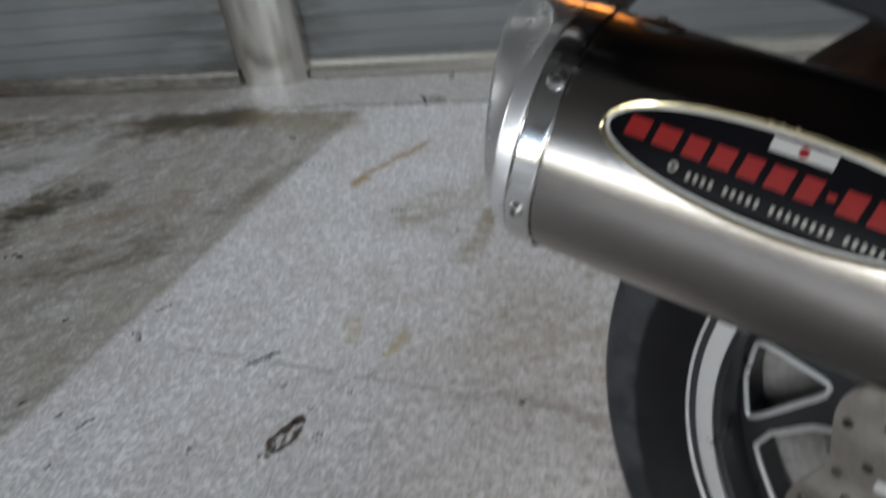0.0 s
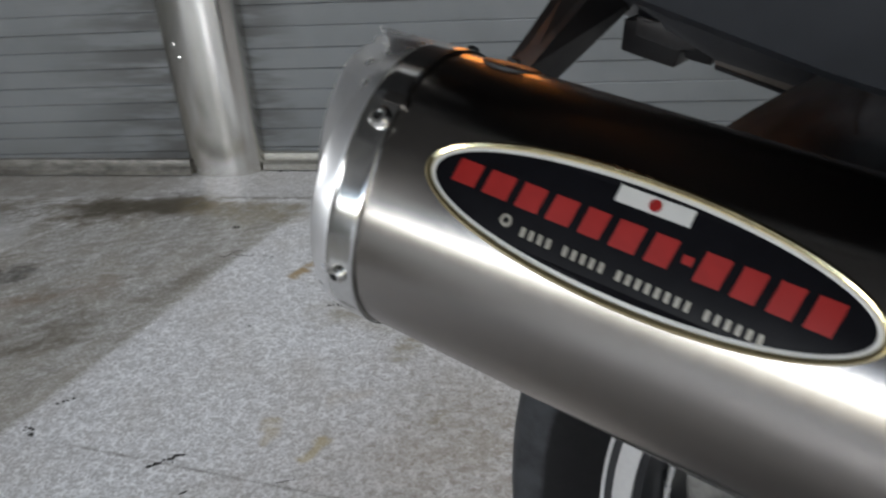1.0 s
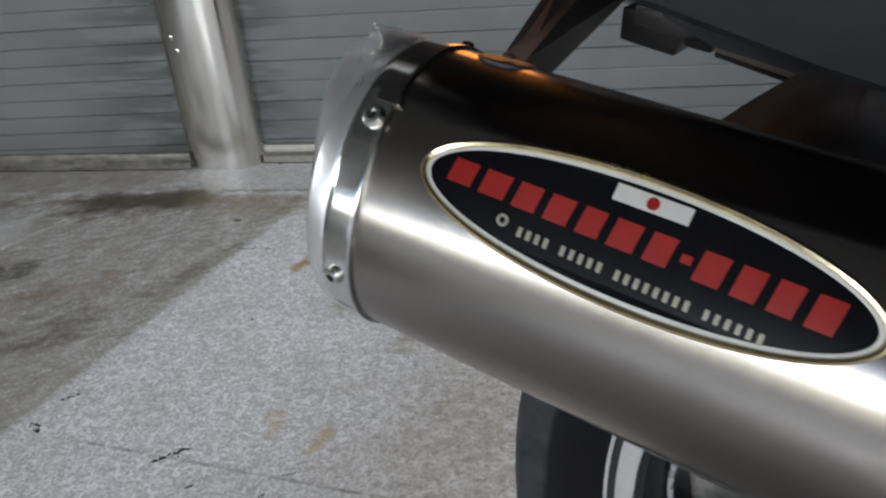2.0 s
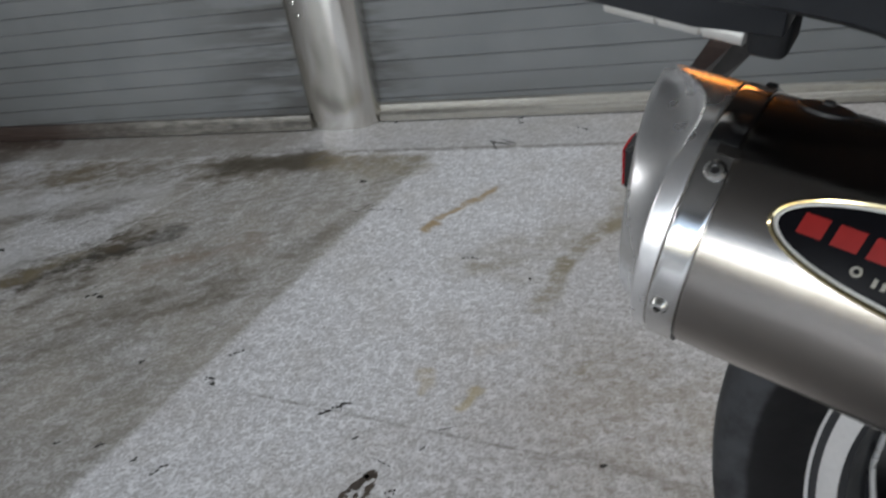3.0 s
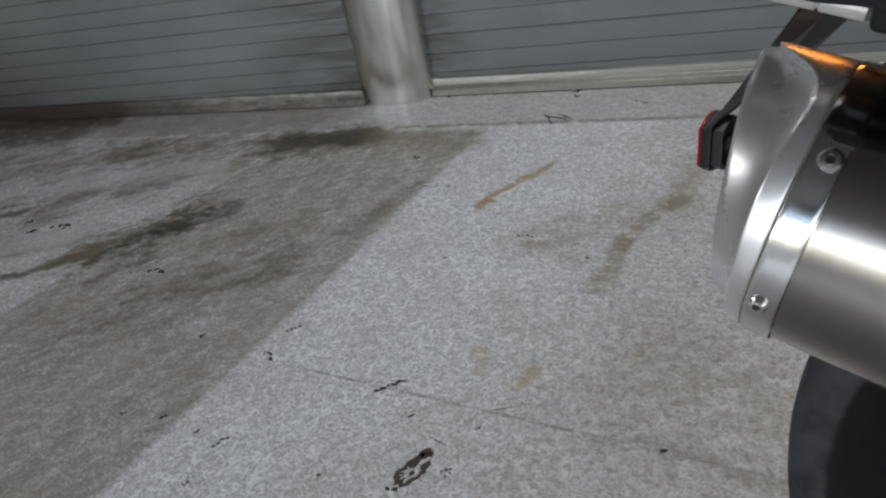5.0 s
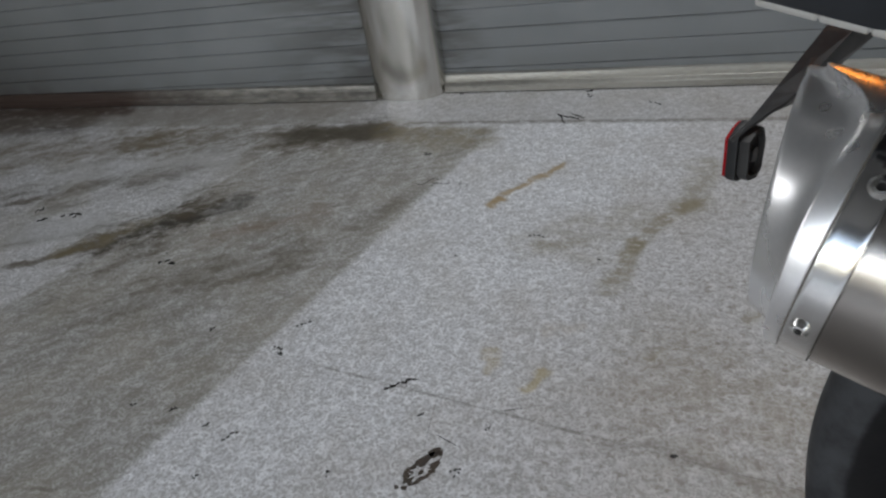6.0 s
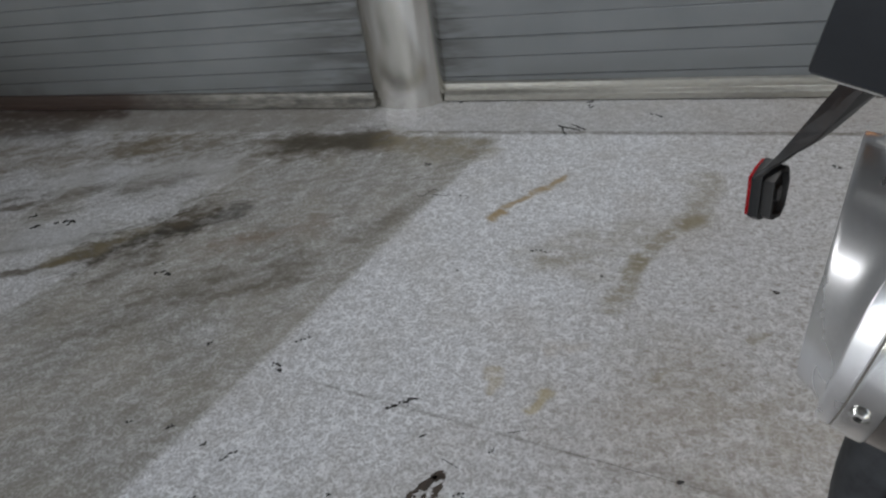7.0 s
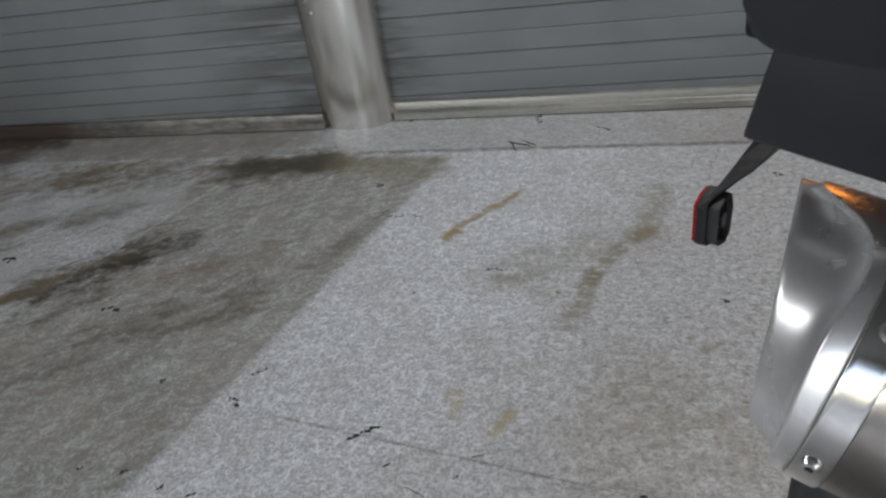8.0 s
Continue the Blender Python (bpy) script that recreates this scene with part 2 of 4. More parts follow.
    # brown grains trodden in towards the motorcycle
    grains = n.math("MULTIPLY", n.step(n.noise(flat, 95, 3), 0.52, 0.68), n.step(n.math("ADD", across, n.math("MULTIPLY", cloud, 0.25)), 0.50, 0.95, 0.03, 0.6))
    color = n.mix(grains, color, (0.17, 0.145, 0.12))
    # a faint general soiling everywhere
    color = n.mix(n.step(cloud, 0.42, 0.75, 0, 0.26), color, (0.31, 0.275, 0.225))
    # browner towards the motorcycle: soiling plus its soft shade in the colour
    color = n.mix(n.step(n.math("ADD", across, n.math("MULTIPLY", cloud, 0.3)), 0.55, 0.95, 0, 0.34), color, (0.27, 0.226, 0.19))
    # loose specks
    for scale, size in ((11.0, 0.032), (23.0, 0.034), (41.0, 0.04)):
        v = n.add("ShaderNodeTexVoronoi", Vector=n.scaled(warped, (1, 1.5, 1)), Scale=scale)
        pick = n.add("ShaderNodeSeparateColor", Color=v.outputs["Color"])
        reach = n.math("MULTIPLY", n.step(pick.outputs[0], 0.30, 1.0), size)
        spot = n.math("LESS_THAN", v.outputs["Distance"], reach)
        color = n.mix(n.math("MULTIPLY", spot, n.step(pick.outputs[1], 0.0, 1.0, 0.35, 0.9)), color, (0.035, 0.031, 0.028))

    def stain(x1, y1, x2, y2, w, col, amount, ragged=0.5, drawn=False, straight=False):
        nonlocal color
        d = (x2 - x1, y2 - y1)
        q = d[0] ** 2 + d[1] ** 2
        wx, wy = (x, y) if straight else (wsep.outputs[0], wsep.outputs[1])
        px = n.math("SUBTRACT", wx, x1)
        py = n.math("SUBTRACT", wy, y1)
        k = n.math("DIVIDE", n.math("ADD", n.math("MULTIPLY", px, d[0]), n.math("MULTIPLY", py, d[1])), q, clamp=True)
        ex = n.math("SUBTRACT", px, n.math("MULTIPLY", k, d[0]))
        ey = n.math("SUBTRACT", py, n.math("MULTIPLY", k, d[1]))
        dist = n.math("SQRT", n.math("ADD", n.math("MULTIPLY", ex, ex), n.math("MULTIPLY", ey, ey)))
        if drawn:
            dist = n.math("ADD", dist, n.math("MULTIPLY", n.math("SUBTRACT", frayed, 0.5), w * 2.6))
        f = n.step(dist, w * 0.25, w, 1, 0)
        f = n.math("MULTIPLY", f, n.step(streaks if drawn else blotch, 0.18 + 0.2 * ragged, 0.40 + 0.2 * ragged, 0.12, 1.0))
        if drawn:
            f = n.math("MULTIPLY", f, n.step(blotch, 0.36, 0.56, 0.35, 1.0))
        color = n.mix(n.math("MULTIPLY", f, amount), color, col)

    brown, dark, tan, oil = (0.085, 0.066, 0.042), (0.035, 0.030, 0.022), (0.30, 0.20, 0.075), (0.20, 0.165, 0.095)
    red = (0.060, 0.038, 0.028)
    stain(-0.72, -0.26, -0.25, -0.225, 0.10, (0.12, 0.098, 0.06), 0.75, 0.7, True)
    stain(-0.30, -0.225, -0.10, -0.212, 0.085, (0.062, 0.050, 0.032), 0.9, 0.9, True)
    stain(-0.32, -0.222, -0.12, -0.210, 0.06, (0.075, 0.060, 0.038), 0.6, 0.25)
    stain(-0.30, -0.228, -0.08, -0.212, 0.05, (0.055, 0.045, 0.030), 0.75, 0.35)
    stain(-0.80, -0.40, -0.44, -0.335, 0.085, (0.46, 0.46, 0.46), 0.42, 0.4)
    stain(-0.72, -0.63, -0.60, -0.60, 0.07, (0.40, 0.40, 0.40), 0.5, 0.4)
    stain(-0.10, -0.20, 0.02, -0.215, 0.04, brown, 0.6, 0.8, True)
    stain(-0.07, -0.21, 0.14, -0.25, 0.07, oil, 0.6, 0.9)
    stain(-0.54, -0.66, -0.38, -0.545, 0.075, (0.052, 0.041, 0.026), 0.95, 0.8, True)
    stain(-0.49, -0.625, -0.30, -0.500, 0.036, dark, 0.8, 0.6, True)
    stain(-0.42, -0.55, -0.36, -0.49, 0.035, brown, 0.8, 0.6, True)
    stain(-0.68, -0.745, -0.50, -0.63, 0.017, brown, 0.85, 0.5, True)
    stain(-0.60, -0.69, -0.47, -0.58, 0.035, oil, 0.55, 1.0)
    stain(-0.47, -0.74, -0.40, -0.66, 0.03, brown, 0.7, 0.8, True)
    stain(-0.40, -0.86, -0.12, -0.66, 0.08, brown, 0.65, 0.9, True)
    stain(-0.30, -0.64, -0.12, -0.54, 0.05, (0.16, 0.105, 0.06), 0.6, 0.9, True)
    stain(-0.02, -0.56, 0.03, -0.50, 0.04, brown, 0.45, 0.9)
    stain(-1.15, -0.36, -0.62, -0.24, 0.10, (0.15, 0.115, 0.07), 0.65, 0.8, True)
    stain(-1.6, -0.10, -0.22, -0.085, 0.10, (0.20, 0.182, 0.155), 0.62, 0.5)
    stain(-1.7, -0.09, -0.90, -0.065, 0.05, red, 0.85, 0.4)
    stain(-1.7, -0.19, -1.02, -0.14, 0.12, (0.065, 0.046, 0.033), 0.75, 0.6)
    stain(-0.85, -0.52, -0.5, -0.40, 0.07, brown, 0.6, 0.9, True)
    stain(-1.3, -0.62, -0.8, -0.48, 0.06, brown, 0.6, 0.8, True)
    stain(0.04, -0.910, 0.45, -0.9815, 0.0042, brown, 0.42, 1.0, straight=True)
    stain(0.45, -0.985, 0.75, -1.03, 0.012, brown, 0.35, 0.9)
    stain(0.222, -0.476, 0.325, -0.355, 0.012, tan, 0.8, 0.8)
    stain(0.215, -0.483, 0.235, -0.47, 0.016, tan, 0.85, 0.2)
    stain(0.435, -0.70, 0.468, -0.594, 0.026, oil, 0.7, 0.85)
    stain(0.468, -0.594, 0.556, -0.477, 0.026, oil, 0.7, 0.85)
    stain(0.556, -0.477, 0.58, -0.34, 0.045, oil, 0.5, 0.8)
    stain(0.34, -0.59, 0.47, -0.52, 0.06, oil, 0.38, 0.9)
    stain(0.30, -0.60, 0.40, -0.63, 0.05, oil, 0.3, 0.9)
    stain(0.281, -0.888, 0.289, -0.850, 0.013, (0.36, 0.28, 0.13), 0.42, 0.8)
    stain(0.340, -0.912, 0.366, -0.882, 0.013, (0.34, 0.26, 0.10), 0.62, 0.5)
    stain(0.36, -0.80, 0.40, -0.79, 0.02, tan, 0.2, 1.0)
    stain(0.625, -0.755, 0.645, -0.748, 0.013, oil, 0.5, 0.6)
    stain(0.50, -0.835, 0.505, -0.825, 0.010, oil, 0.5, 0.6)
    stain(0.50, -0.80, 0.70, -0.90, 0.10, oil, 0.22, 0.9)
    stain(-0.02, -0.17, 0.95, -0.174, 0.011, brown, 0.62, 0.7, straight=True)
    stain(0.55, -0.92, 0.75, -1.00, 0.16, (0.2, 0.16, 0.11), 0.35, 0.9)
    n.put(n.b, "Base Color", color)
    n.put(n.b, "Roughness", n.step(n.math("ADD", cloud, n.math("MULTIPLY", dirt, 0.3)), 0.35, 0.9, 0.30, 0.56))
    n.bump(n.math("ADD", n.math("MULTIPLY", chips, 0.4), n.math("MULTIPLY", fine, 0.6)), 0.22, 0.0008)
    return m


SEAM_Y = -0.168
M["floor"] = floor_vinyl()


# ---- mesh helpers ----
def solid(name, bm, mat, smooth=True):
    bmesh.ops.recalc_face_normals(bm, faces=bm.faces)
    me = bpy.data.meshes.new(name)
    bm.to_mesh(me)
    bm.free()
    me.materials.append(mat)
    for f in me.polygons:
        f.use_smooth = smooth
    if smooth:
        me.set_sharp_from_angle(angle=radians(35))
    return new(name, me)


def part(name, bm, mat, parent, label="", smooth=True):
    ob = solid(name, bm, mat, smooth)
    ob.parent = parent
    if label:
        tagged(ob, label)
    return ob


def thing(name, label, category, m=None, group="", kind=""):
    ob = new(name)
    ob.empty_display_size = 0.05
    if m is not None:
        ob.matrix_world = m
    return tagged(ob, label, category, group, kind)


def box(bm, lo, hi, bevel=0.0, segs=2, m=None):
    made = bmesh.ops.create_cube(bm, size=1.0)["verts"]
    for v in made:
        v.co = Vector([(a + b) / 2 + c * (b - a) for a, b, c in zip(lo, hi, v.co)])
    if bevel:
        edges = list({e for v in made for e in v.link_edges})
        made = bmesh.ops.bevel(bm, geom=edges, offset=bevel, segments=segs, profile=0.5, affect="EDGES")["verts"]
    if m is not None:
        bmesh.ops.transform(bm, matrix=m, verts=list(made))
    return made


def loft(bm, rings, close_ends=True, closed=False):
    """Skin rings of equally many points."""
    rows = [[bm.verts.new(p) for p in ring] for ring in rings]
    n = len(rows[0])
    pairs = list(zip(rows, rows[1:])) + ([(rows[-1], rows[0])] if closed else [])
    for a, b in pairs:
        for i in range(n):
            bm.faces.new((a[i], a[(i + 1) % n], b[(i + 1) % n], b[i]))
    if close_ends and not closed:
        bm.faces.new(list(reversed(rows[0])))
        bm.faces.new(rows[-1])
    return rows


def tube(bm, points, radius, n=14, radii=None):
    """A round bar along a line of points."""
    pts = [Vector(p) for p in points]
    rings = []
    for i, p in enumerate(pts):
        d = (pts[min(i + 1, len(pts) - 1)] - pts[max(i - 1, 0)]).normalized()
        a = d.orthogonal().normalized() if i == 0 else (a - d * a.dot(d)).normalized()
        b = d.cross(a)
        r = radii[i] if radii else radius
        rings.append([p + r * (math.cos(t) * a + math.sin(t) * b) for t in (2 * math.pi * k / n for k in range(n))])
    loft(bm, rings)


def spin(bm, profile, n=96, axis="Y", closed=True):
    """Turn a profile of (along, radius) about the axis."""
    rings = []
    for k in range(n):
        t = 2 * math.pi * k / n
        rings.append([(r * math.cos(t), y, r * math.sin(t)) for y, r in profile])
    rows = [[bm.verts.new(p) for p in ring] for ring in rings]
    m = len(profile)
    for a, b in zip(rows, rows[1:] + rows[:1]):
        for i in range(m if closed else m - 1):
            bm.faces.new((a[i], a[(i + 1) % m], b[(i + 1) % m], b[i]))


def prism(bm, outline, z0, z1, m=None, bevel=0.0):
    """An outline in x, y pulled from z0 to z1."""
    low = [bm.verts.new((x, y, z0)) for x, y in outline]
    high = [bm.verts.new((x, y, z1)) for x, y in outline]
    n = len(outline)
    faces = [bm.faces.new(list(reversed(low))), bm.faces.new(high)]
    for i in range(n):
        faces.append(bm.faces.new((low[i], low[(i + 1) % n], high[(i + 1) % n], high[i])))
    verts = low + high
    if bevel:
        edges = list({e for f in faces for e in f.edges})
        verts = list({v for v in bmesh.ops.bevel(bm, geom=edges, offset=bevel, segments=2, profile=0.5, affect="EDGES")["verts"]} | {v for v in verts if v.is_valid})
    if m is not None:
        bmesh.ops.transform(bm, matrix=m, verts=[v for v in verts if v.is_valid])


def axes(x, y, z, at):
    """A matrix from three directions and a place."""
    m = Matrix((x, y, z)).transposed().to_4x4()
    m.translation = Vector(at)
    return m


# ---- the setting ----
floor = thing("floor", "pale grey flecked vinyl floor with a dirty trodden lane", "floor", kind="structure")


def seam(x):
    return -0.9435 - 0.1745 * (x - 0.232)


def sheet(outline, label=""):
    bm = bmesh.new()
    prism(bm, outline, -0.02, 0.0, bevel=0.0003)
    return part("floor_sheet", bm, M["floor"], floor, label, smooth=False)


GAP = 0.0002
X0, X1, Y0 = -8.0, 4.2, -6.0
XW = -4.0
sheet([(XW, SEAM_Y + GAP), (X1, SEAM_Y + GAP), (X1, 0.25), (XW, 0.25)])
sheet([(XW, seam(XW) + GAP), (X1, seam(X1) + GAP), (X1, SEAM_Y - GAP), (XW, SEAM_Y - GAP)])
sheet([(XW, Y0), (0.55, Y0), (0.232 - GAP, seam(0.232) - GAP), (XW, seam(XW) - GAP)])
sheet([(0.55 + 2 * GAP, Y0), (X1, Y0), (X1, seam(X1) - GAP), (0.232 + GAP, seam(0.232) - GAP)])
sheet([(X0, Y0), (XW - 2 * GAP, Y0), (XW - 2 * GAP, 0.25), (X0, 0.25)])
bm = bmesh.new()
box(bm, (X0, Y0, -0.05), (X1, 0.25, -0.021))
part("subfloor", bm, M["dark"], floor)

# unseen ground, made pale so the silencer's lower half reflects brighter
bm = bmesh.new()
box(bm, (-60, -70, -0.30), (60, 40, -0.06))
tagged(solid("ground", bm, M["paving"], False), "unseen pale ground outside the entrance, added to bounce light in", "ground", kind="structure")

# four slabs leave a hole for the added overhead lamp
bm = bmesh.new()
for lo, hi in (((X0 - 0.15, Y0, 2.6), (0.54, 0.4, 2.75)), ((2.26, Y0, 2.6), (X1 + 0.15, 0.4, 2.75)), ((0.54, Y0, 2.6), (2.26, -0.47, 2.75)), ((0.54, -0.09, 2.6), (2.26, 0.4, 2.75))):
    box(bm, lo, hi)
tagged(solid("ceiling", bm, M["ceiling"], False), "dark flat ceiling with an opening added for the overhead fill lamp", "ceiling", kind="structure")
for name, lo, hi in (("wall_west", (X0 - 0.15, Y0, -0.05), (X0, 0.4, 2.6)), ("wall_east", (X1, Y0, -0.05), (X1 + 0.15, 0.4, 2.6)),
                     ("wall_north", (X0, 0.25, -0.05), (X1, 0.4, 2.6)), ("wall_south", (X0, Y0 - 0.15, 2.2), (X1, Y0, 2.6))):
    bm = bmesh.new()
    box(bm, lo, hi)
    tagged(solid(name, bm, M["wall"], False), "plain grey plaster wall", "wall", kind="structure")

# unseen wall added to block light from the left; its slot holds a fill
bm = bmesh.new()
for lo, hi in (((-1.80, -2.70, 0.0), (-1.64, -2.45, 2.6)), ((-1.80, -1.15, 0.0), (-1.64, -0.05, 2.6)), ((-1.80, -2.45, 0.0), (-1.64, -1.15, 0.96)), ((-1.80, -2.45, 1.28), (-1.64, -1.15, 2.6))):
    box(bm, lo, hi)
tagged(solid("side_baffle", bm, M["wall"], False), "unseen side wall added to shade the far-left shutter, slotted for a fill lamp", "wall", kind="structure")

PITCH = 0.0515


def shutter(name, x0, x1, y, label, rail_mat, deep, pitch, sag, first_joint):
    ob = thing(name, label, "shutter", pose(0, y, 0), kind="structure")
    # one slat: a slightly bowed face, a rolled lip above and a step below
    bm = bmesh.new()
    prof = [(-0.0007, 0.0008), (-0.0010, 0.024), (-0.0007, 0.0480), (0.0004, 0.0497), (0.0040, 0.0500), (0.0046, 0.0520), (0.0105, 0.0520), (0.0105, 0.0), (0.0012, 0.0)]
    loft(bm, [[(x, p, z * pitch / PITCH) for p, z in prof] for x in (x0, x1)])
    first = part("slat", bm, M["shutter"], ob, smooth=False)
    first.location.z = first_joint - pitch
    first.rotation_euler.y = -sag
    k = 0
    while first_joint + (k + 1) * pitch < 2.6:
        o = new("slat", first.data)
        o.parent = ob
        o.location = (0, 0.0007 * math.sin(k * 2.4), first_joint + k * pitch)
        o.rotation_euler.y = -sag
        k += 1
    bm = bmesh.new()
    prof = [(-0.012 - deep, 0.003), (-0.012 - deep, 0.016), (-0.010 - deep, 0.0185), (-0.014, 0.0205), (-0.0125, 0.022), (-0.0125, 0.036), (-0.0105, 0.039), (-0.002, 0.040), (-0.002, 0.003)]
    loft(bm, [[(x, p, z) for p, z in prof] for x in (x0, x1)])
    part("bottom_rail", bm, rail_mat, ob, "aluminium bottom rail with a ridge")
    return ob


M["rail_dirty"] = rubbed("soiled_rail", (0.25, 0.24, 0.22), 0.5, 0.6, 0.4, 9, 0.2, 0.12, (1, 1, 3))
n = Nodes(M["rail_dirty"])
old = n.b.inputs["Base Color"].links[0].from_socket
v = n.add("ShaderNodeSeparateXYZ", Vector=n.where())
# dark red-brown and less metallic towards the far left, with a noisy edge
far_left = n.step(n.math("ADD", v.outputs[0], n.math("MULTIPLY", n.noise(n.where(), 6, 4), 0.5)), -0.75, -0.25, 1, 0)
n.put(n.b, "Base Color", n.mix(far_left, old, (0.045, 0.028, 0.022)))
n.put(n.b, "Metallic", n.math("MULTIPLY", n.math("SUBTRACT", 1.0, far_left), 0.6))
shutter("shutter_east", 0.0028, X1, 0.012, "grey ribbed roller shutter, closed, with clean bottom rail", M["rail"], 0.018, 0.0466, 0.012, 0.0500)
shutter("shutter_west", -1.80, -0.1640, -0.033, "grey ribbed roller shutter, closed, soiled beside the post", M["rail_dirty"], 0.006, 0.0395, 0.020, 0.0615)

post = thing("post", "rounded stainless steel shutter post, stained at the foot", "post", kind="structure")
bm = bmesh.new()
ring = []
for k in range(49):
    t = math.pi * k / 48
    c, s = math.cos(t), math.sin(t)
    ring.append((-0.0915 + 0.095 * math.copysign(abs(c) ** 0.88, c), 0.005 - 0.060 * s ** 0.88))
ring += [(-0.1865, 0.10), (0.0035, 0.10)]
loft(bm, [[(x, y, z) for x, y in ring] for z in (0.0005, 0.3, 0.9, 1.7, 2.6)])
part("casing", bm, M["steel"], post)
for x, y, z in ((-0.139, -0.048, 0.305), (-0.131, -0.050, 0.277)):
    bm = bmesh.new()
    spin(bm, [(0, 0.0), (0.0, 0.0075), (-0.003, 0.0065), (-0.0045, 0.003), (-0.004, 0.0)], 20, closed=False)
    bmesh.ops.transform(bm, matrix=pose(x, y, z, 0, 0, -25), verts=bm.verts)
    part("screw", bm, M["chrome"], post)

# ---- the silencer ----
SIL_AT = Vector((0.566, -1.2823, 0.5258))
SIL_Y = Vector((0.887, -0.436, -0.155)).normalized()
SIL_X = Vector((-0.362, -0.862, 0.356))
SIL_X = (SIL_X - SIL_Y * SIL_X.dot(SIL_Y)).normalized()
SIL_Z = SIL_X.cross(SIL_Y)
SIL = axes(SIL_X, SIL_Y, SIL_Z, SIL_AT)
RA, RB, RN = 0.046, 0.0494, 2.19

bike = thing("motorcycle", "dark motorcycle rear end with a titanium silencer, parked", "motorcycle")


def oval(t, k=1.0, grow=0.0):
    c, s = math.cos(t), math.sin(t)
    return ((RA * k + grow) * math.copysign(abs(c) ** (2 / RN), c), (RB * k + grow) * math.copysign(abs(s) ** (2 / RN), s))


def oval_ring(y, k=1.0, grow=0.0, n=96):
    return [(oval(2 * math.pi * i / n, k, grow)[0], y(2 * math.pi * i / n) if callable(y) else y, oval(2 * math.pi * i / n, k, grow)[1]) for i in range(n)]


bm = bmesh.new()
loft(bm, [oval_ring(y, k) for y, k in ((0.0012, 0.97), (0.0015, 0.994), (0.0022, 0.9995), (0.0026, 1.0), (0.004, 1.0), (0.06, 1.0), (0.16, 1.0), (0.26, 1.0), (0.33, 1.0), (0.335, 0.99), (0.39, 0.62), (0.40, 0.55))])
silencer = part("silencer", bm, M["can"], bike, "brushed titanium silencer with aluminium end cap")
silencer.matrix_world = SIL


def sub(name, bm, mat, label="", smooth=True):
    ob = part(name, bm, mat, silencer, label, smooth)
    return ob


bm = bmesh.new()
tube(bm, [(0, 0.39, 0), (0, 0.45, -0.005), (-0.02, 0.52, -0.03), (-0.04, 0.60, -0.09), (-0.05, 0.70, -0.14)], 0.024)
sub("link_pipe", bm, M["can"])
bm = bmesh.new()
loft(bm, [oval_ring(y, 1.0, g) for y, g in ((-0.0088, -0.002), (-0.0088, 0.0008), (-0.0086, 0.0011), (-0.0083, 0.0012), (-0.0070, 0.0012), (-0.0045, 0.0012), (0.0000, 0.0012), (0.0011, 0.0012), (0.0014, 0.0011), (0.0016, 0.0008), (0.0016, -0.002))])
sub("band", bm, M["band"], "polished steel clamp band")
# end cap: a short wall, a crease, then a slanted taper to the outlet
bm = bmesh.new()


def crease(t):
    s = math.sin(t)
    high = math.exp(-((math.degrees(t) - 48) / 27) ** 2)
    return -0.0172 - 0.0034 * s + 0.0052 * high - 0.0165 * max(0.0, s) ** 16


def cap_ring(f, shrink=0.0, deep=0.0):
    """From the crease (0) to the rear edge (1), hollowed and drawn in towards the bike."""
    g = f ** 0.25
    kx, kz, shift = 1.0 - 0.055 * g, 1.0 - 0.088 * g, -0.0127 * g - 0.0030 * f
    ring = []
    for i in range(96):
        t = 2 * math.pi * i / 96
        x, z = oval(t)
        a = min(1.0, max(0.0, (crease(t) - rear(t)) / 0.013)) ** 0.7
        ring.append((x * (1 - (1 - kx) * a) + shift * a, crease(t) * (1 - f) + rear(t) * f + deep, z * (1 - (1 - kz) * a)))
    if shrink:
        mid = Vector((shift, 0, 0))
        ring = [(mid.x + (x - mid.x) * (1 - shrink), y, z * (1 - shrink)) for x, y, z in ring]
    return ring


def rear(t, d=0.0):
    return -0.0345 - 0.0087 * math.sin(t) + 0.0030 * math.cos(t) + d


loft(bm, [oval_ring(-0.0093, 0.93), oval_ring(-0.0093, 1.004), oval_ring(-0.0096, 1.009), oval_ring(-0.0101, 1.011), oval_ring(-0.0105, 1.012), oval_ring(lambda t: crease(t) * 0.7 - 0.0105 * 0.3 + 0.0010, 1.0115), oval_ring(lambda t: crease(t) + 0.0010, 1.010), oval_ring(lambda t: crease(t) + 0.0004, 1.008), cap_ring(0.0), cap_ring(0.012), cap_ring(0.04), cap_ring(0.10), cap_ring(0.2), cap_ring(0.34), cap_ring(0.5), cap_ring(0.68), cap_ring(0.86), cap_ring(0.96),
          cap_ring(1.0, 0.012), cap_ring(1.0, 0.03, 0.0005), cap_ring(1.0, 0.07, 0.001), cap_ring(1.0, 0.24, 0.006), cap_ring(1.0, 0.30, 0.012)])
sub("end_cap", bm, M["cap"], "satin aluminium end cap")
bm = bmesh.new()
loft(bm, [cap_ring(1.0, 0.40, 0.005), cap_ring(1.0, 0.34, 0.005), [(x - 0.0127, -0.005, z) for x, _, z in oval_ring(0.0, 0.56)], [(x - 0.0127, -0.005, z) for x, _, z in oval_ring(0.0, 0.50)]], closed=True)
sub("outlet", bm, M["iron"], "sooty outlet tube")
bm = bmesh.new()
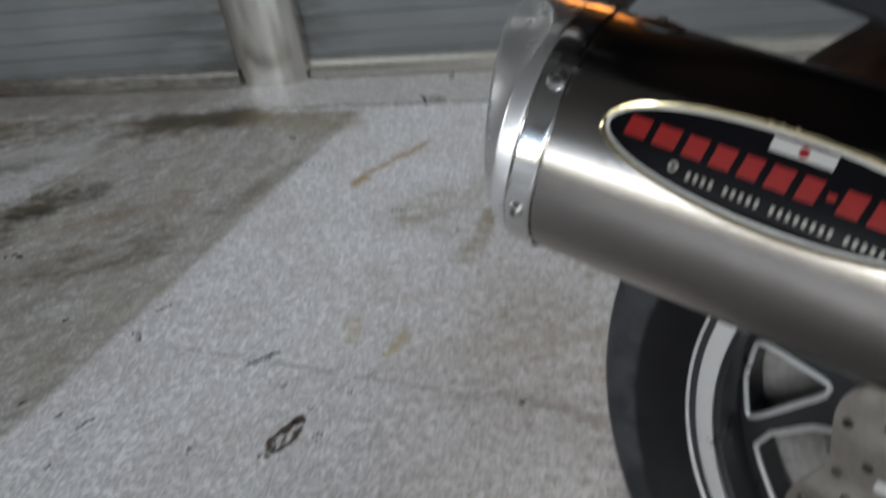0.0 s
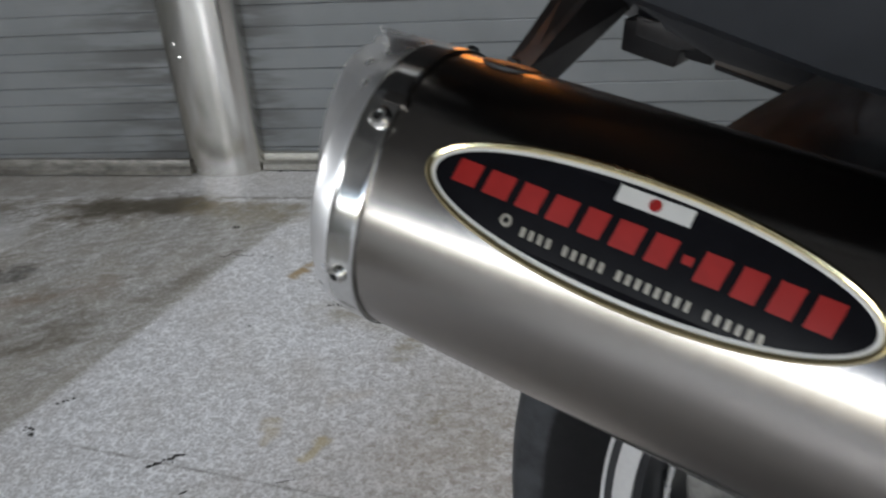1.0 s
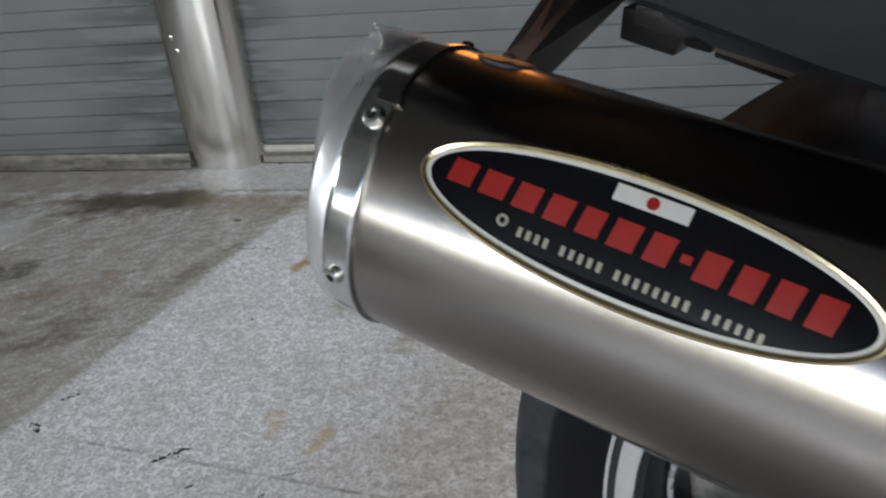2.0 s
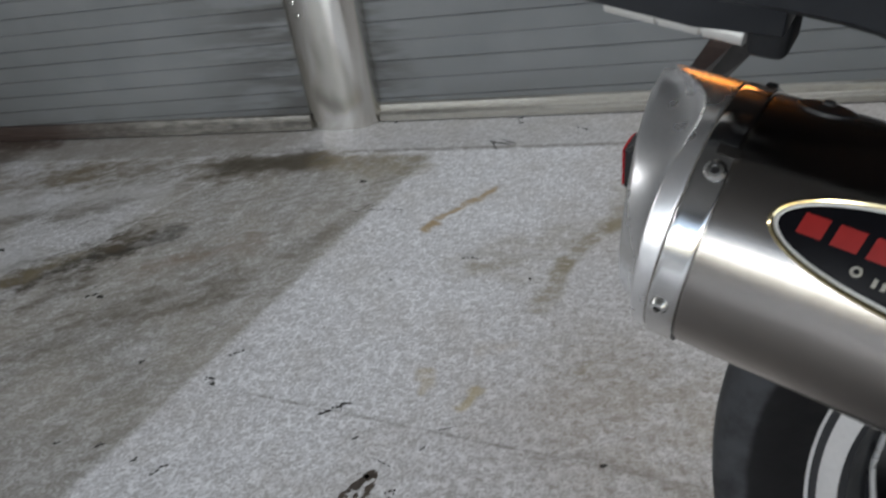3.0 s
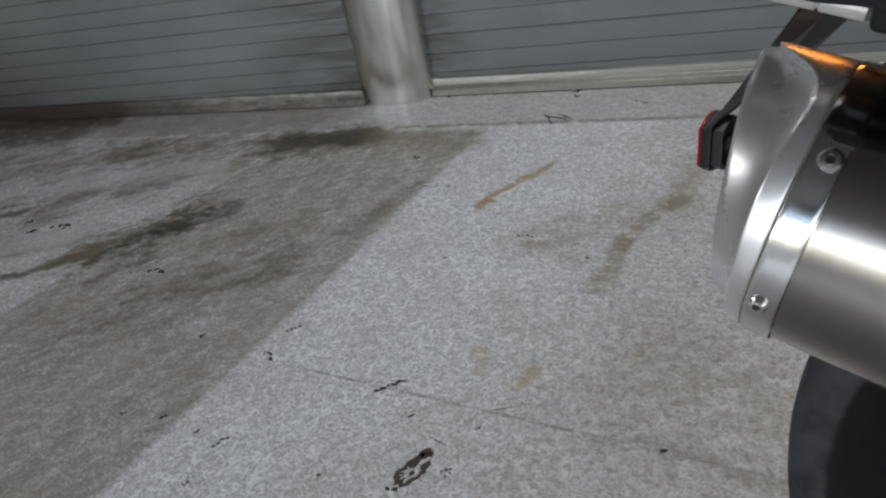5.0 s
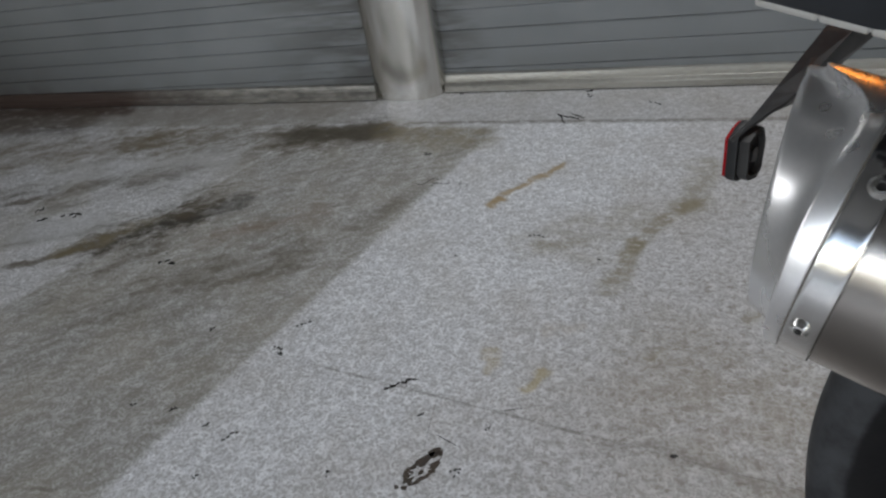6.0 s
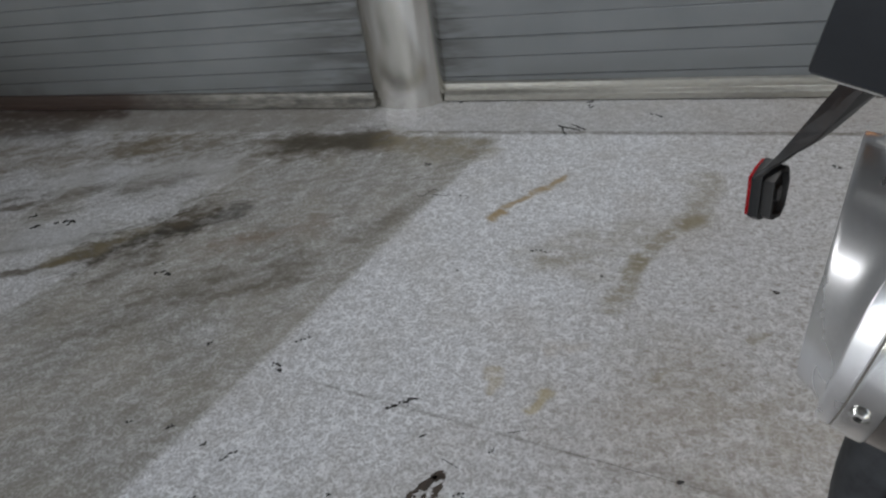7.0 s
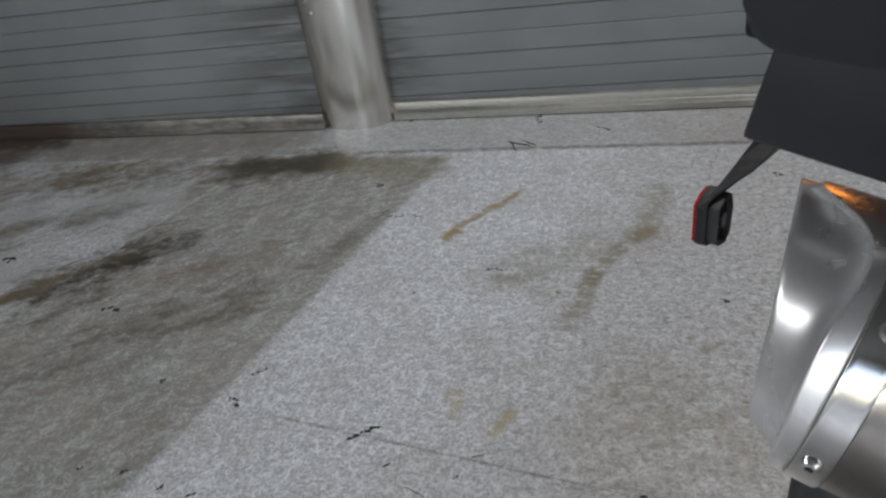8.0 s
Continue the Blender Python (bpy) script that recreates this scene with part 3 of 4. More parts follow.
loft(bm, [oval_ring(-0.0094, 0.9), oval_ring(-0.0094, 1.008), oval_ring(-0.0087, 1.008), oval_ring(-0.0087, 0.9)])
sub("gasket", bm, M["edge"])


def on_can(y, s, lift=0.0):
    """The place at y along the can and s round it from its outer side, and the way out."""
    t = s / 0.0475
    for _ in range(6):
        arc = 0.0
        a = oval(0)
        for i in range(1, 13):
            b = oval(t * i / 12)
            arc += math.hypot(b[0] - a[0], b[1] - a[1])
            a = b
        t -= (math.copysign(arc, t) - s) / 0.0475
    x, z = oval(t)
    e = 1e-3
    p, q = oval(t - e), oval(t + e)
    d = Vector((q[0] - p[0], 0, q[1] - p[1])).normalized()
    out = Vector((d.z, 0, -d.x))
    return Vector((x, y, z)) + out * lift, out


def bolt(y, s, size=0.0042, mat="chrome"):
    place, out = on_can(y, s, 0.0012)
    m = axes(Vector((0, 1, 0)).cross(out), Vector((0, 1, 0)), out, place) @ pose(0, 0, 0, -90)
    bm = bmesh.new()
    spin(bm, [(0, size), (-0.0012 * size / 0.0042, size), (-0.0026 * size / 0.0042, size * 0.72), (-0.0029 * size / 0.0042, size * 0.45), (-0.0012, size * 0.42), (-0.0012, 0.0)], 24, closed=False)
    bmesh.ops.transform(bm, matrix=m, verts=bm.verts)
    part("bolt", bm, M[mat], silencer, "button-head steel bolt")
    bm = bmesh.new()
    spin(bm, [(-0.0014, 0.0), (-0.0014, size * 0.40), (-0.0011, size * 0.40)], 6, closed=False)
    bmesh.ops.transform(bm, matrix=m, verts=bm.verts)
    part("socket", bm, M["dark"], silencer)


bolt(-0.0022, 0.0238, 0.0037)
bolt(-0.0042, -0.0278, 0.0032)
bolt(-0.0042, 0.105, 0.0032)
bolt(-0.0042, -0.105, 0.0032)
place, out = on_can(0.0185, 0.0690, -0.0006)
bm = bmesh.new()
spin(bm, [(0.001, 0.0), (0.001, 0.0100), (-0.0006, 0.0098), (-0.0010, 0.0090), (-0.0008, 0.0072), (-0.0008, 0.0)], 36, closed=False)
bmesh.ops.transform(bm, matrix=axes(Vector((0, 1, 0)).cross(out), Vector((0, 1, 0)), out, place) @ pose(0, 0, 0, -90), verts=bm.verts)
# titanium boss, its dark reflection put in as black paint
sub("clamp_boss", bm, M["iron"], "round clamp boss")
bolt(0.0185, 0.0690, 0.0022, "iron")
bolt(-0.0020, 0.0800, 0.0022, "iron")

bm = bmesh.new()
rings = [[on_can(y, sa, h)[0] for y, sa in ((-0.0046, 0.0292), (0.0026, 0.0292), (0.0030, 0.0296), (0.0030, 0.0324), (0.0026, 0.0328), (-0.0046, 0.0328))] for h in (-0.0004, 0.0017)]
loft(bm, rings)
sub("band_tab", bm, M["can"], "short overlapping band tab")
# badge
BC, BL, BH = (0.078, 0.0152), 0.0597, 0.0168


def on_badge(u, v, lift):
    """A place on the badge: u along it, v up, in metres from its middle."""
    return on_can(BC[0] + u + 0.02 * v, BC[1] + v - 0.02 * u, lift)[0]


def badge_ring(outer, inner, low, high, mat, name, label=""):
    bm = bmesh.new()
    n = 96
    rings = []
    for k, h in ((inner, low), (inner, high * 0.8), ((inner + outer) / 2, high), (outer, high * 0.8), (outer, low)):
        rings.append([on_badge((BL + k) * math.cos(2 * math.pi * i / n), (BH + k) * math.sin(2 * math.pi * i / n), h) for i in range(n)])
    loft(bm, rings, closed=True)
    part(name, bm, mat, badge, label)


bm = bmesh.new()
n = 96
rings = [[on_badge((BL - 0.0024) * f * math.cos(2 * math.pi * i / n), (BH - 0.0024) * f * math.sin(2 * math.pi * i / n), 0.0006) for i in range(n)] for f in (1.0, 0.8, 0.6, 0.4, 0.2, 0.02)]
loft(bm, rings)
badge = part("badge", bm, M["badge"], bike, "black oval badge with gilt bead, white ring and red print")
badge.matrix_world = SIL
badge_ring(0.0005, -0.0012, 0.0001, 0.0019, M["gold"], "bead", "gilt bead round the badge")
badge_ring(-0.0012, -0.0025, 0.0001, 0.0010, M["white"], "ring", "white ring")


def print_bar(u0, u1, v0, v1, mat, name, lift=0.0009, slant=0.0):
    bm = bmesh.new()
    cols = 5
    grid = [[[bm.verts.new(on_badge(u0 + (u1 - u0) * i / cols + slant * (v - v0), v, h)) for v in (v0, (v0 + v1) / 2, v1)] for i in range(cols + 1)] for h in (lift - 0.0004, lift)]
    lo, hi = grid
    for i in range(cols):
        for j in range(2):
            bm.faces.new((hi[i][j], hi[i + 1][j], hi[i + 1][j + 1], hi[i][j + 1]))
            bm.faces.new((lo[i][j], lo[i][j + 1], lo[i + 1][j + 1], lo[i + 1][j]))
    for j in range(2):
        bm.faces.new((lo[0][j], hi[0][j], hi[0][j + 1], lo[0][j + 1]))
        bm.faces.new((lo[cols][j], lo[cols][j + 1], hi[cols][j + 1], hi[cols][j]))
    for i in range(cols):
        bm.faces.new((lo[i][0], lo[i + 1][0], hi[i + 1][0], hi[i][0]))
        bm.faces.new((lo[i][2], hi[i][2], hi[i + 1][2], lo[i + 1][2]))
    return part(name, bm, mat, badge)


# red logo blocks, a row of small grey bars below, a white plate with a red spot above
u = -0.0515
for w in (0.0092, 0.0095, 0.0086, 0.0086, 0.0080, 0.0088, 0.0080, 0.0036, 0.0084, 0.0078, 0.0078, 0.0082):
    w *= 1.07
    low, high = -0.0027 - 0.016 * u, 0.0047
    if w < 0.005:
        print_bar(u, u + w - 0.0012, low + 0.0028, low + 0.0050, M["red"], "logo_block")
    else:
        print_bar(u, u + w - 0.0026, low, high, M["red"], "logo_block", slant=0.10)
    u += w
u = -0.0270
for word in (4, 5, 8, 6):
    for k in range(word):
        mid = -0.0087 - 0.03 * u
        print_bar(u, u + 0.0012, mid - 0.0013, mid + 0.0013, M["silver"], "small_bar")
        u += 0.00254
    u += 0.0023
print_bar(-0.0075, 0.0120, 0.0085, 0.0130, M["white"], "plate")
bm = bmesh.new()
rings = [[on_badge(0.0024 + f * math.cos(2 * math.pi * i / 20), 0.0107 + f * math.sin(2 * math.pi * i / 20), h) for i in range(20)] for f, h in ((0.0016, 0.0008), (0.0016, 0.0012), (0.0002, 0.0012))]
loft(bm, rings)
part("spot", bm, M["red"], badge)
bm = bmesh.new()
rings = [[on_badge(-0.0320 + f * math.cos(2 * math.pi * i / 16), -0.0066 + f * math.sin(2 * math.pi * i / 16), h) for i in range(16)] for f, h in ((0.0017, 0.0006), (0.0017, 0.0010), (0.0009, 0.0010), (0.0009, 0.0006))]
loft(bm, rings, closed=True)
part("small_mark", bm, M["silver"], badge)

# ---- the rear wheel ----
WHEEL = (0.8585, -1.3174, 0.2990)
YAW = -43.5
# local x runs ahead, y to the bike's left
bm = bmesh.new()
spin(bm, [(-0.052, 0.214), (-0.052, 0.2275), (-0.0575, 0.2290), (-0.0590, 0.2270), (-0.0575, 0.2215), (-0.0500, 0.208), (0.0500, 0.208), (0.0575, 0.2215), (0.0590, 0.2270), (0.0575, 0.2290), (0.052, 0.2275), (0.050, 0.2085), (0.004, 0.2075), (-0.048, 0.2110)], 144)
wheel = part("wheel", bm, M["rim"], bike, "dark alloy wheel with polished lip and black tyre")
wheel.matrix_world = pose(*WHEEL, 0, 0, YAW) @ pose(0, 0, 0, -3.9)
# paler than the rim: light inside the spoke windows put into the colour
bm = bmesh.new()
spin(bm, [(0.050, 0.207), (0.044, 0.160), (0.040, 0.158), (0.012, 0.160), (0.006, 0.164), (0.001, 0.207)], 96)
part("rim_well", bm, M["cast"], wheel, "rim well, coloured paler grey to look lit")
R = 0.3032
bm = bmesh.new()
crown = [(0.089 * math.sin(a), R - 0.034 * (1 - math.cos(a))) for a in [radians(d) for d in range(-88, 89, 8)]]
side = [(0.0875, 0.262), (0.083, 0.250), (0.075, 0.239), (0.066, 0.2315), (0.060, 0.228), (0.055, 0.222)]
spin(bm, [(-y, r) for y, r in reversed(side)] + crown + side, 144)
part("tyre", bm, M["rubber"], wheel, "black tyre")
for s in (-1, 1):
    for name, r0, r1, y in (("rim_edge", 0.2268, 0.2303, 0.0600), ("rim_lip", 0.2100, 0.2225, 0.0580)):
        bm = bmesh.new()
        spin(bm, [(s * y, r0), (s * (y + 0.0012), (r0 + r1) / 2), (s * y, r1), (s * (y - 0.004), r1 - 0.001), (s * (y - 0.004), r0 + 0.001)], 144)
        part(name, bm, M["lip"], wheel, "polished aluminium edge")
FACE, REAR = -0.024, -0.002


def polar(r, a, y):
    return Vector((r * math.cos(radians(a)), y, r * math.sin(radians(a))))


def rounded(points, steps=5, size=0.22):
    """Round the corners of a closed outline given as (radius, angle)."""
    flat = [Vector((r * math.cos(radians(a)), r * math.sin(radians(a)))) for r, a in points]
    out = []
    for i, p in enumerate(flat):
        a, b = p.lerp(flat[i - 1], size), p.lerp(flat[(i + 1) % len(flat)], size)
        for k in range(steps + 1):
            f = k / steps
            out.append(a * (1 - f) ** 2 + p * 2 * f * (1 - f) + b * f ** 2)
    return out


# each spoke forks towards the rim round a small three-cornered window
WINDOW = rounded([(0.2045, -9.5), (0.2055, 1.0), (0.2025, 11.5), (0.147, -9.0)])
ARM_LOW = [(0.0600, 20), (0.085, 3), (0.115, -1), (0.156, 6), (0.186, 13), (0.199, 17.5), (0.1985, 22), (0.198, 30), (0.198, 41)]
ARM_HIGH = [(0.198, -31), (0.1985, -22), (0.200, -16), (0.186, -15), (0.156, -17), (0.115, -19), (0.085, -24), (0.0600, -38)]
RIM_ARC = [(0.2100, 41 - 6 * k) for k in range(13)]
HUB_ARC = [(0.048, -38 + 58 * k / 6) for k in range(7)]
outline = [Vector((r * math.cos(radians(a)), r * math.sin(radians(a)))) for r, a in ARM_LOW + RIM_ARC + ARM_HIGH + HUB_ARC]


def spoke_mesh():
    bm = bmesh.new()
    for y in (FACE, REAR):
        edges = []
        for loop in (outline, WINDOW):
            vs = [bm.verts.new((p.x, y, p.y)) for p in loop]
            edges += [bm.edges.new((vs[i - 1], vs[i])) for i in range(len(vs))]
        bmesh.ops.triangle_fill(bm, use_beauty=True, edges=edges)
    for loop in (outline, WINDOW):
        for i in range(len(loop)):
            a, b = loop[i - 1], loop[i]
            bm.faces.new([bm.verts.new(c) for c in ((a.x, FACE, a.y), (b.x, FACE, b.y), (b.x, REAR, b.y), (a.x, REAR, a.y))])
    bmesh.ops.remove_doubles(bm, verts=bm.verts, dist=1e-5)
    return bm


for k in range(5):
    a = 185.0 + 72 * k
    bm = spoke_mesh()
    bmesh.ops.transform(bm, matrix=pose(0, 0, 0, 0, -a, 0), verts=bm.verts)
    part("spoke", bm, M["rim"], wheel, smooth=False)
    for line, shut in (([(p.x, FACE - 0.0004, p.y) for p in WINDOW], True), ([polar(r, b, FACE - 0.0004) for r, b in ARM_LOW[1:]], False), ([polar(r, b, FACE - 0.0004) for r, b in ARM_HIGH[:-1]], False)):
        bm = bmesh.new()
        tube(bm, line + ([line[0], line[1]] if shut else []), 0.0021, 8)
        bmesh.ops.transform(bm, matrix=pose(0, 0, 0, 0, -a, 0), verts=bm.verts)
        part("machined_edge", bm, M["lip"], wheel, "bare machined spoke edge")
bm = bmesh.new()
spin(bm, [(-0.070, 0.0), (-0.070, 0.030), (-0.045, 0.042), (-0.030, 0.055), (0.040, 0.055), (0.06, 0.04), (0.075, 0.03), (0.075, 0.0)], 48, closed=False)
part("hub", bm, M["rim"], wheel)


def drilled_disc(bm, r0, r1, y, thick, cells=36, rows=2, hole=0.0038):
    """A ring with a wavy rim and round holes through it."""
    for side in (-1, 1):
        for i in range(cells):
            for j in range(rows):
                def at(f, g):
                    a = 2 * math.pi * (i + f) / cells
                    wave = 0.009 * math.cos(8 * (a - radians(153)))
                    lo, hi = r0 + wave * 0.4, r1 + wave
                    r = lo + (hi - lo) * (j + g) / rows
                    return Vector((r * math.cos(a), y + side * thick / 2, r * math.sin(a)))
                rim_pts = [at(f, g) for f, g in ((0, 0), (0.5, 0), (1, 0), (1, 0.5), (1, 1), (0.5, 1), (0, 1), (0, 0.5))]
                if (i + j) % 2:
                    bm.faces.new([bm.verts.new(p) for p in rim_pts])
                    continue
                c = at(0.5, 0.5)
                inner = [c + (p - c).normalized() * hole for p in rim_pts]
                deep = [Vector((p.x, y, p.z)) for p in inner]
                ov, iv, dv = ([bm.verts.new(p) for p in q] for q in (rim_pts, inner, deep))
                for q in range(8):
                    bm.faces.new((ov[q], ov[(q + 1) % 8], iv[(q + 1) % 8], iv[q]))
                    bm.faces.new((iv[q], iv[(q + 1) % 8], dv[(q + 1) % 8], dv[q]))
    bmesh.ops.remove_doubles(bm, verts=bm.verts, dist=1e-5)


# slanting tread grooves as thin strips on the surface, their shade as black
for k in range(22):
    for side in (-1, 1):
        bm = bmesh.new()
        a0 = 2 * math.pi * (k + 0.25 * side) / 22
        rows = []
        for i in range(9):
            f = i / 8
            tilt = radians(12 + 66 * f) * side
            rr = R - 0.034 * (1 - math.cos(tilt)) + 0.00025
            y = (0.089 + 0.0002) * math.sin(tilt)
            a = a0 + 0.16 * f + 0.06 * math.sin(3 * f)
            w = 0.0021 * (0.35 + 0.65 * math.sin(math.pi * min(1, f + 0.12))) / R
            rows.append([bm.verts.new((rr * math.cos(a + s * w), y, rr * math.sin(a + s * w))) for s in (-1, 1)])
        for p, q in zip(rows, rows[1:]):
            bm.faces.new((p[0], p[1], q[1], q[0]))
        part("groove_strip", bm, M["dark"], wheel)
bm = bmesh.new()
drilled_disc(bm, 0.092, 0.137, -0.082, 0.0045, 46, 3, 0.0034)
part("brake_disc", bm, M["disc"], wheel, "drilled steel brake disc")
bm = bmesh.new()
for k in range(5):
    a = radians(72 * k + 10)
    tube(bm, [(0.03 * math.cos(a), -0.070, 0.03 * math.sin(a)), (0.07 * math.cos(a + 0.2), -0.078, 0.07 * math.sin(a + 0.2)), (0.104 * math.cos(a + 0.3), -0.0795, 0.104 * math.sin(a + 0.3))], 0.007, 10)
part("disc_carrier", bm, M["lip"], wheel)

# ---- tail, arm, reflector and indicator ----
PSI = radians(-35)
AHEAD = Vector((math.cos(PSI), math.sin(PSI), 0))
RIGHT = Vector((math.sin(PSI), -math.cos(PSI), 0))
UP = Vector((0, 0, 1))
TAIL = axes(AHEAD, -RIGHT, UP, (0.655, -0.998, 0.52))


def tail_ring(x, z0, w0, z1, w1):
    c = 0.11
    if x <= 0.0:
        return [(x, c - w0 + 0.045, z0 - 0.006), (x, c - w0 - 0.004, z0 + 0.030), (x, c - w1, (z0 + z1) / 2 + 0.010), (x, c - w1 * 0.9, z1), (x, c + w1 * 0.9, z1), (x, c + w1, (z0 + z1) / 2), (x, c + w0 + 0.004, z0 + 0.006), (x, c + w0, z0)]
    return [(x, c - w0, z0), (x, c - w0 - 0.004, z0 + 0.006), (x, c - w1, (z0 + z1) / 2), (x, c - w1 * 0.9, z1), (x, c + w1 * 0.9, z1), (x, c + w1, (z0 + z1) / 2), (x, c + w0 + 0.004, z0 + 0.006), (x, c + w0, z0)]


bm = bmesh.new()
loft(bm, [tail_ring(-0.034, 0.030, 0.100, 0.10, 0.10), tail_ring(-0.026, 0.014, 0.106, 0.105, 0.106), tail_ring(0.0, 0.0095, 0.112, 0.11, 0.112), tail_ring(0.053, 0.0060, 0.113, 0.11, 0.117), tail_ring(0.085, -0.0075, 0.114, 0.11, 0.12), tail_ring(0.150, -0.0195, 0.114, 0.11, 0.122), tail_ring(0.24, -0.026, 0.114, 0.11, 0.125), tail_ring(0.40, -0.022, 0.11, 0.11, 0.125)])
tail = part("mudguard", bm, M["cowl"], bike, "dark grey plastic under-tail mudguard with clips")
tail.matrix_world = TAIL
tip = Matrix(((1, 0, 0, 0), (0, 0, -1, 0), (0, 1, 0, 0), (0, 0, 0, 1)))
for name, pts, near, far, mat, label in (
        ("clip", [(0.0158, 0.010), (0.0150, -0.0112), (0.0240, -0.0133), (0.0315, -0.0135), (0.0550, -0.0187), (0.0575, -0.0100), (0.0600, 0.008)], 0.004, 0.030, "plastic", "black moulded clip"),
        ("clip", [(0.0600, 0.006), (0.0605, -0.0110), (0.0650, -0.0125), (0.0790, -0.0143), (0.0805, 0.002)], 0.006, 0.026, "plastic", "black moulded clip"),
        ("clip_plate", [(0.0262, 0.0129), (0.0262, 0.0005), (0.0560, -0.0062), (0.0690, -0.0045), (0.0690, 0.0082)], 0.0015, 0.0045, "iron", "grey fastening plate"),
        ("tray_edge", [(0.0815, -0.0060), (0.0828, -0.0125), (0.1395, -0.0245), (0.1470, -0.0205), (0.1450, -0.0165)], 0.0030, 0.012, "edge", "bare grey tray edge"),
        ("tray_rim", [(0.0828, -0.0122), (0.0830, -0.0152), (0.1375, -0.0268), (0.1395, -0.0243)], 0.0020, 0.014, "plastic", "")):
    bm = bmesh.new()
    prism(bm, pts, -far, -near, tip, bevel=0.0008)
    part(name, bm, M[mat], tail, label)
bm = bmesh.new()
box(bm, (0.0300, 0.0008, 0.0098), (0.0530, 0.0030, 0.0112), 0.0004)
part("slot", bm, M["dark"], tail)

# an angle section: a narrow outer face, a fold, and a deep flange turned inwards
ways = [Vector(e).normalized() for e in ((0.58, 0.37, 0.73), (0.63, 0.47, 0.62), (0.71, 0.38, 0.59))]
d = ways[1]
bm, back = bmesh.new(), bmesh.new()
faces, flanges = [], []
for a, left, fold, right in ((-0.022, (0.5520, -1.0655, 0.4630), (0.5548, -1.0678, 0.4630), (0.5562, -1.0640, 0.4610)), (-0.006, (0.5530, -1.0672, 0.4648), (0.5580, -1.0700, 0.4650), (0.5598, -1.0630, 0.4615)),
                             (0.0, (0.5535, -1.0680, 0.4655), (0.5610, -1.0715, 0.4672), (0.5640, -1.0610, 0.4610)), (0.006, (0.5535, -1.0680, 0.4655), (0.5655, -1.0735, 0.4695), (0.5770, -1.0430, 0.4550)),
                             (0.014, (0.5535, -1.0680, 0.4655), (0.5665, -1.0740, 0.4700), (0.5805, -1.0380, 0.4540)), (0.06, (0.5535, -1.0680, 0.4655), (0.5665, -1.0740, 0.4700), (0.5805, -1.0380, 0.4540)), (0.15, (0.5535, -1.0680, 0.4655), (0.5665, -1.0740, 0.4700), (0.5805, -1.0380, 0.4540))):
    l, f, r = (Vector(p) + e * a for p, e in zip((left, fold, right), ways))
    inward = (f - l).cross(d).normalized()
    inward = inward if inward.y > 0 else -inward
    across = (f - l).normalized()
    faces.append([l, f, f + inward * 0.0028, l + inward * 0.0028])
    flanges.append([f + inward * 0.0006 - across * 0.0006, r, r - across * 0.0028, f + inward * 0.0029 - across * 0.0034])
loft(bm, faces)
arm = part("plate_arm", bm, M["iron"], bike, "grey-black steel arm carrying the reflector", smooth=False)
loft(back, flanges)
part("flange", back, M["plastic"], arm, "folded black flange", smooth=False)

RX = Vector((0.82, -0.57, 0.14)).normalized()
RZ = Vector((-0.04, 0.29, 0.955))
RZ = (RZ - RX * RZ.dot(RX)).normalized()
RY = RZ.cross(RX)
LENS = [(0.0, 0.0), (0.005, -0.003), (0.015, -0.003), (0.021, 0.004), (0.023, 0.024), (0.019, 0.034), (0.015, 0.036), (0.008, 0.033), (0.0, 0.0265)]
turn = Matrix(((0, 0, 1, 0), (1, 0, 0, 0), (0, 1, 0, 0), (0, 0, 0, 1)))


def lens_ring(x, k):
    return [(x, 0.0115 + (y - 0.0115) * k, 0.0155 + (z - 0.0155) * k) for y, z in LENS]


def lens_part(name, rows, mat, parent, label=""):
    bm = bmesh.new()
    loft(bm, [lens_ring(x, k) for x, k in rows])
    return part(name, bm, M[mat], parent, label)


refl = lens_part("reflector", [(0.0002, 0.96), (0.0002, 1.0), (0.0062, 1.0), (0.0070, 0.97)], "plastic", bike, "small red rear reflector in a black housing")
refl.matrix_world = axes(RX, RY, RZ, (0.5372, -1.0812, 0.4245))
lens_part("lens", [(-0.0026, 0.90), (-0.0022, 0.95), (0.0, 0.975), (0.0008, 0.975)], "lens_red", refl, "red lens")
lens_part("gasket", [(0.0068, 0.82), (0.0096, 0.82)], "dark", refl)
lens_part("backing", [(0.0088, 0.84), (0.0088, 0.90), (0.0140, 0.90), (0.0146, 0.88), (0.0146, 0.74), (0.0110, 0.68)], "dark", refl)
lens_part("boss", [(0.0108, 0.28), (0.0138, 0.26)], "iron", refl)

HX = Vector((0.90, -0.43, -0.08)).normalized()
HZ = Vector((0.05, -0.30, 0.95))
HZ = (HZ - HX * HZ.dot(HX)).normalized()
HY = HZ.cross(HX)
CORNER = Vector((0.513, -1.289, 0.614))
HEAD = axes(HX, HY, HZ, CORNER)
stand = Matrix(((1, 0, 0, 0), (0, 0, -1, 0), (0, 1, 0, 0), (0, 0, 0, 1)))
bm = bmesh.new()
prism(bm, [(-0.0006, -0.0004), (0.0366, -0.0034), (0.062, -0.0034), (0.062, 0.032), (0.0036, 0.032)], -0.026, 0.0, HEAD @ stand, bevel=0.0015)
ind = part("indicator", bm, M["cowl"], bike, "black turn indicator housing on a silver stalk")
S0, S1 = Vector((0.5650, -1.2875, 0.5988)), Vector((0.5215, -1.2667, 0.6070))
sd = (S1 - S0).normalized()
bm = bmesh.new()
L = (S1 - S0).length
prof = []
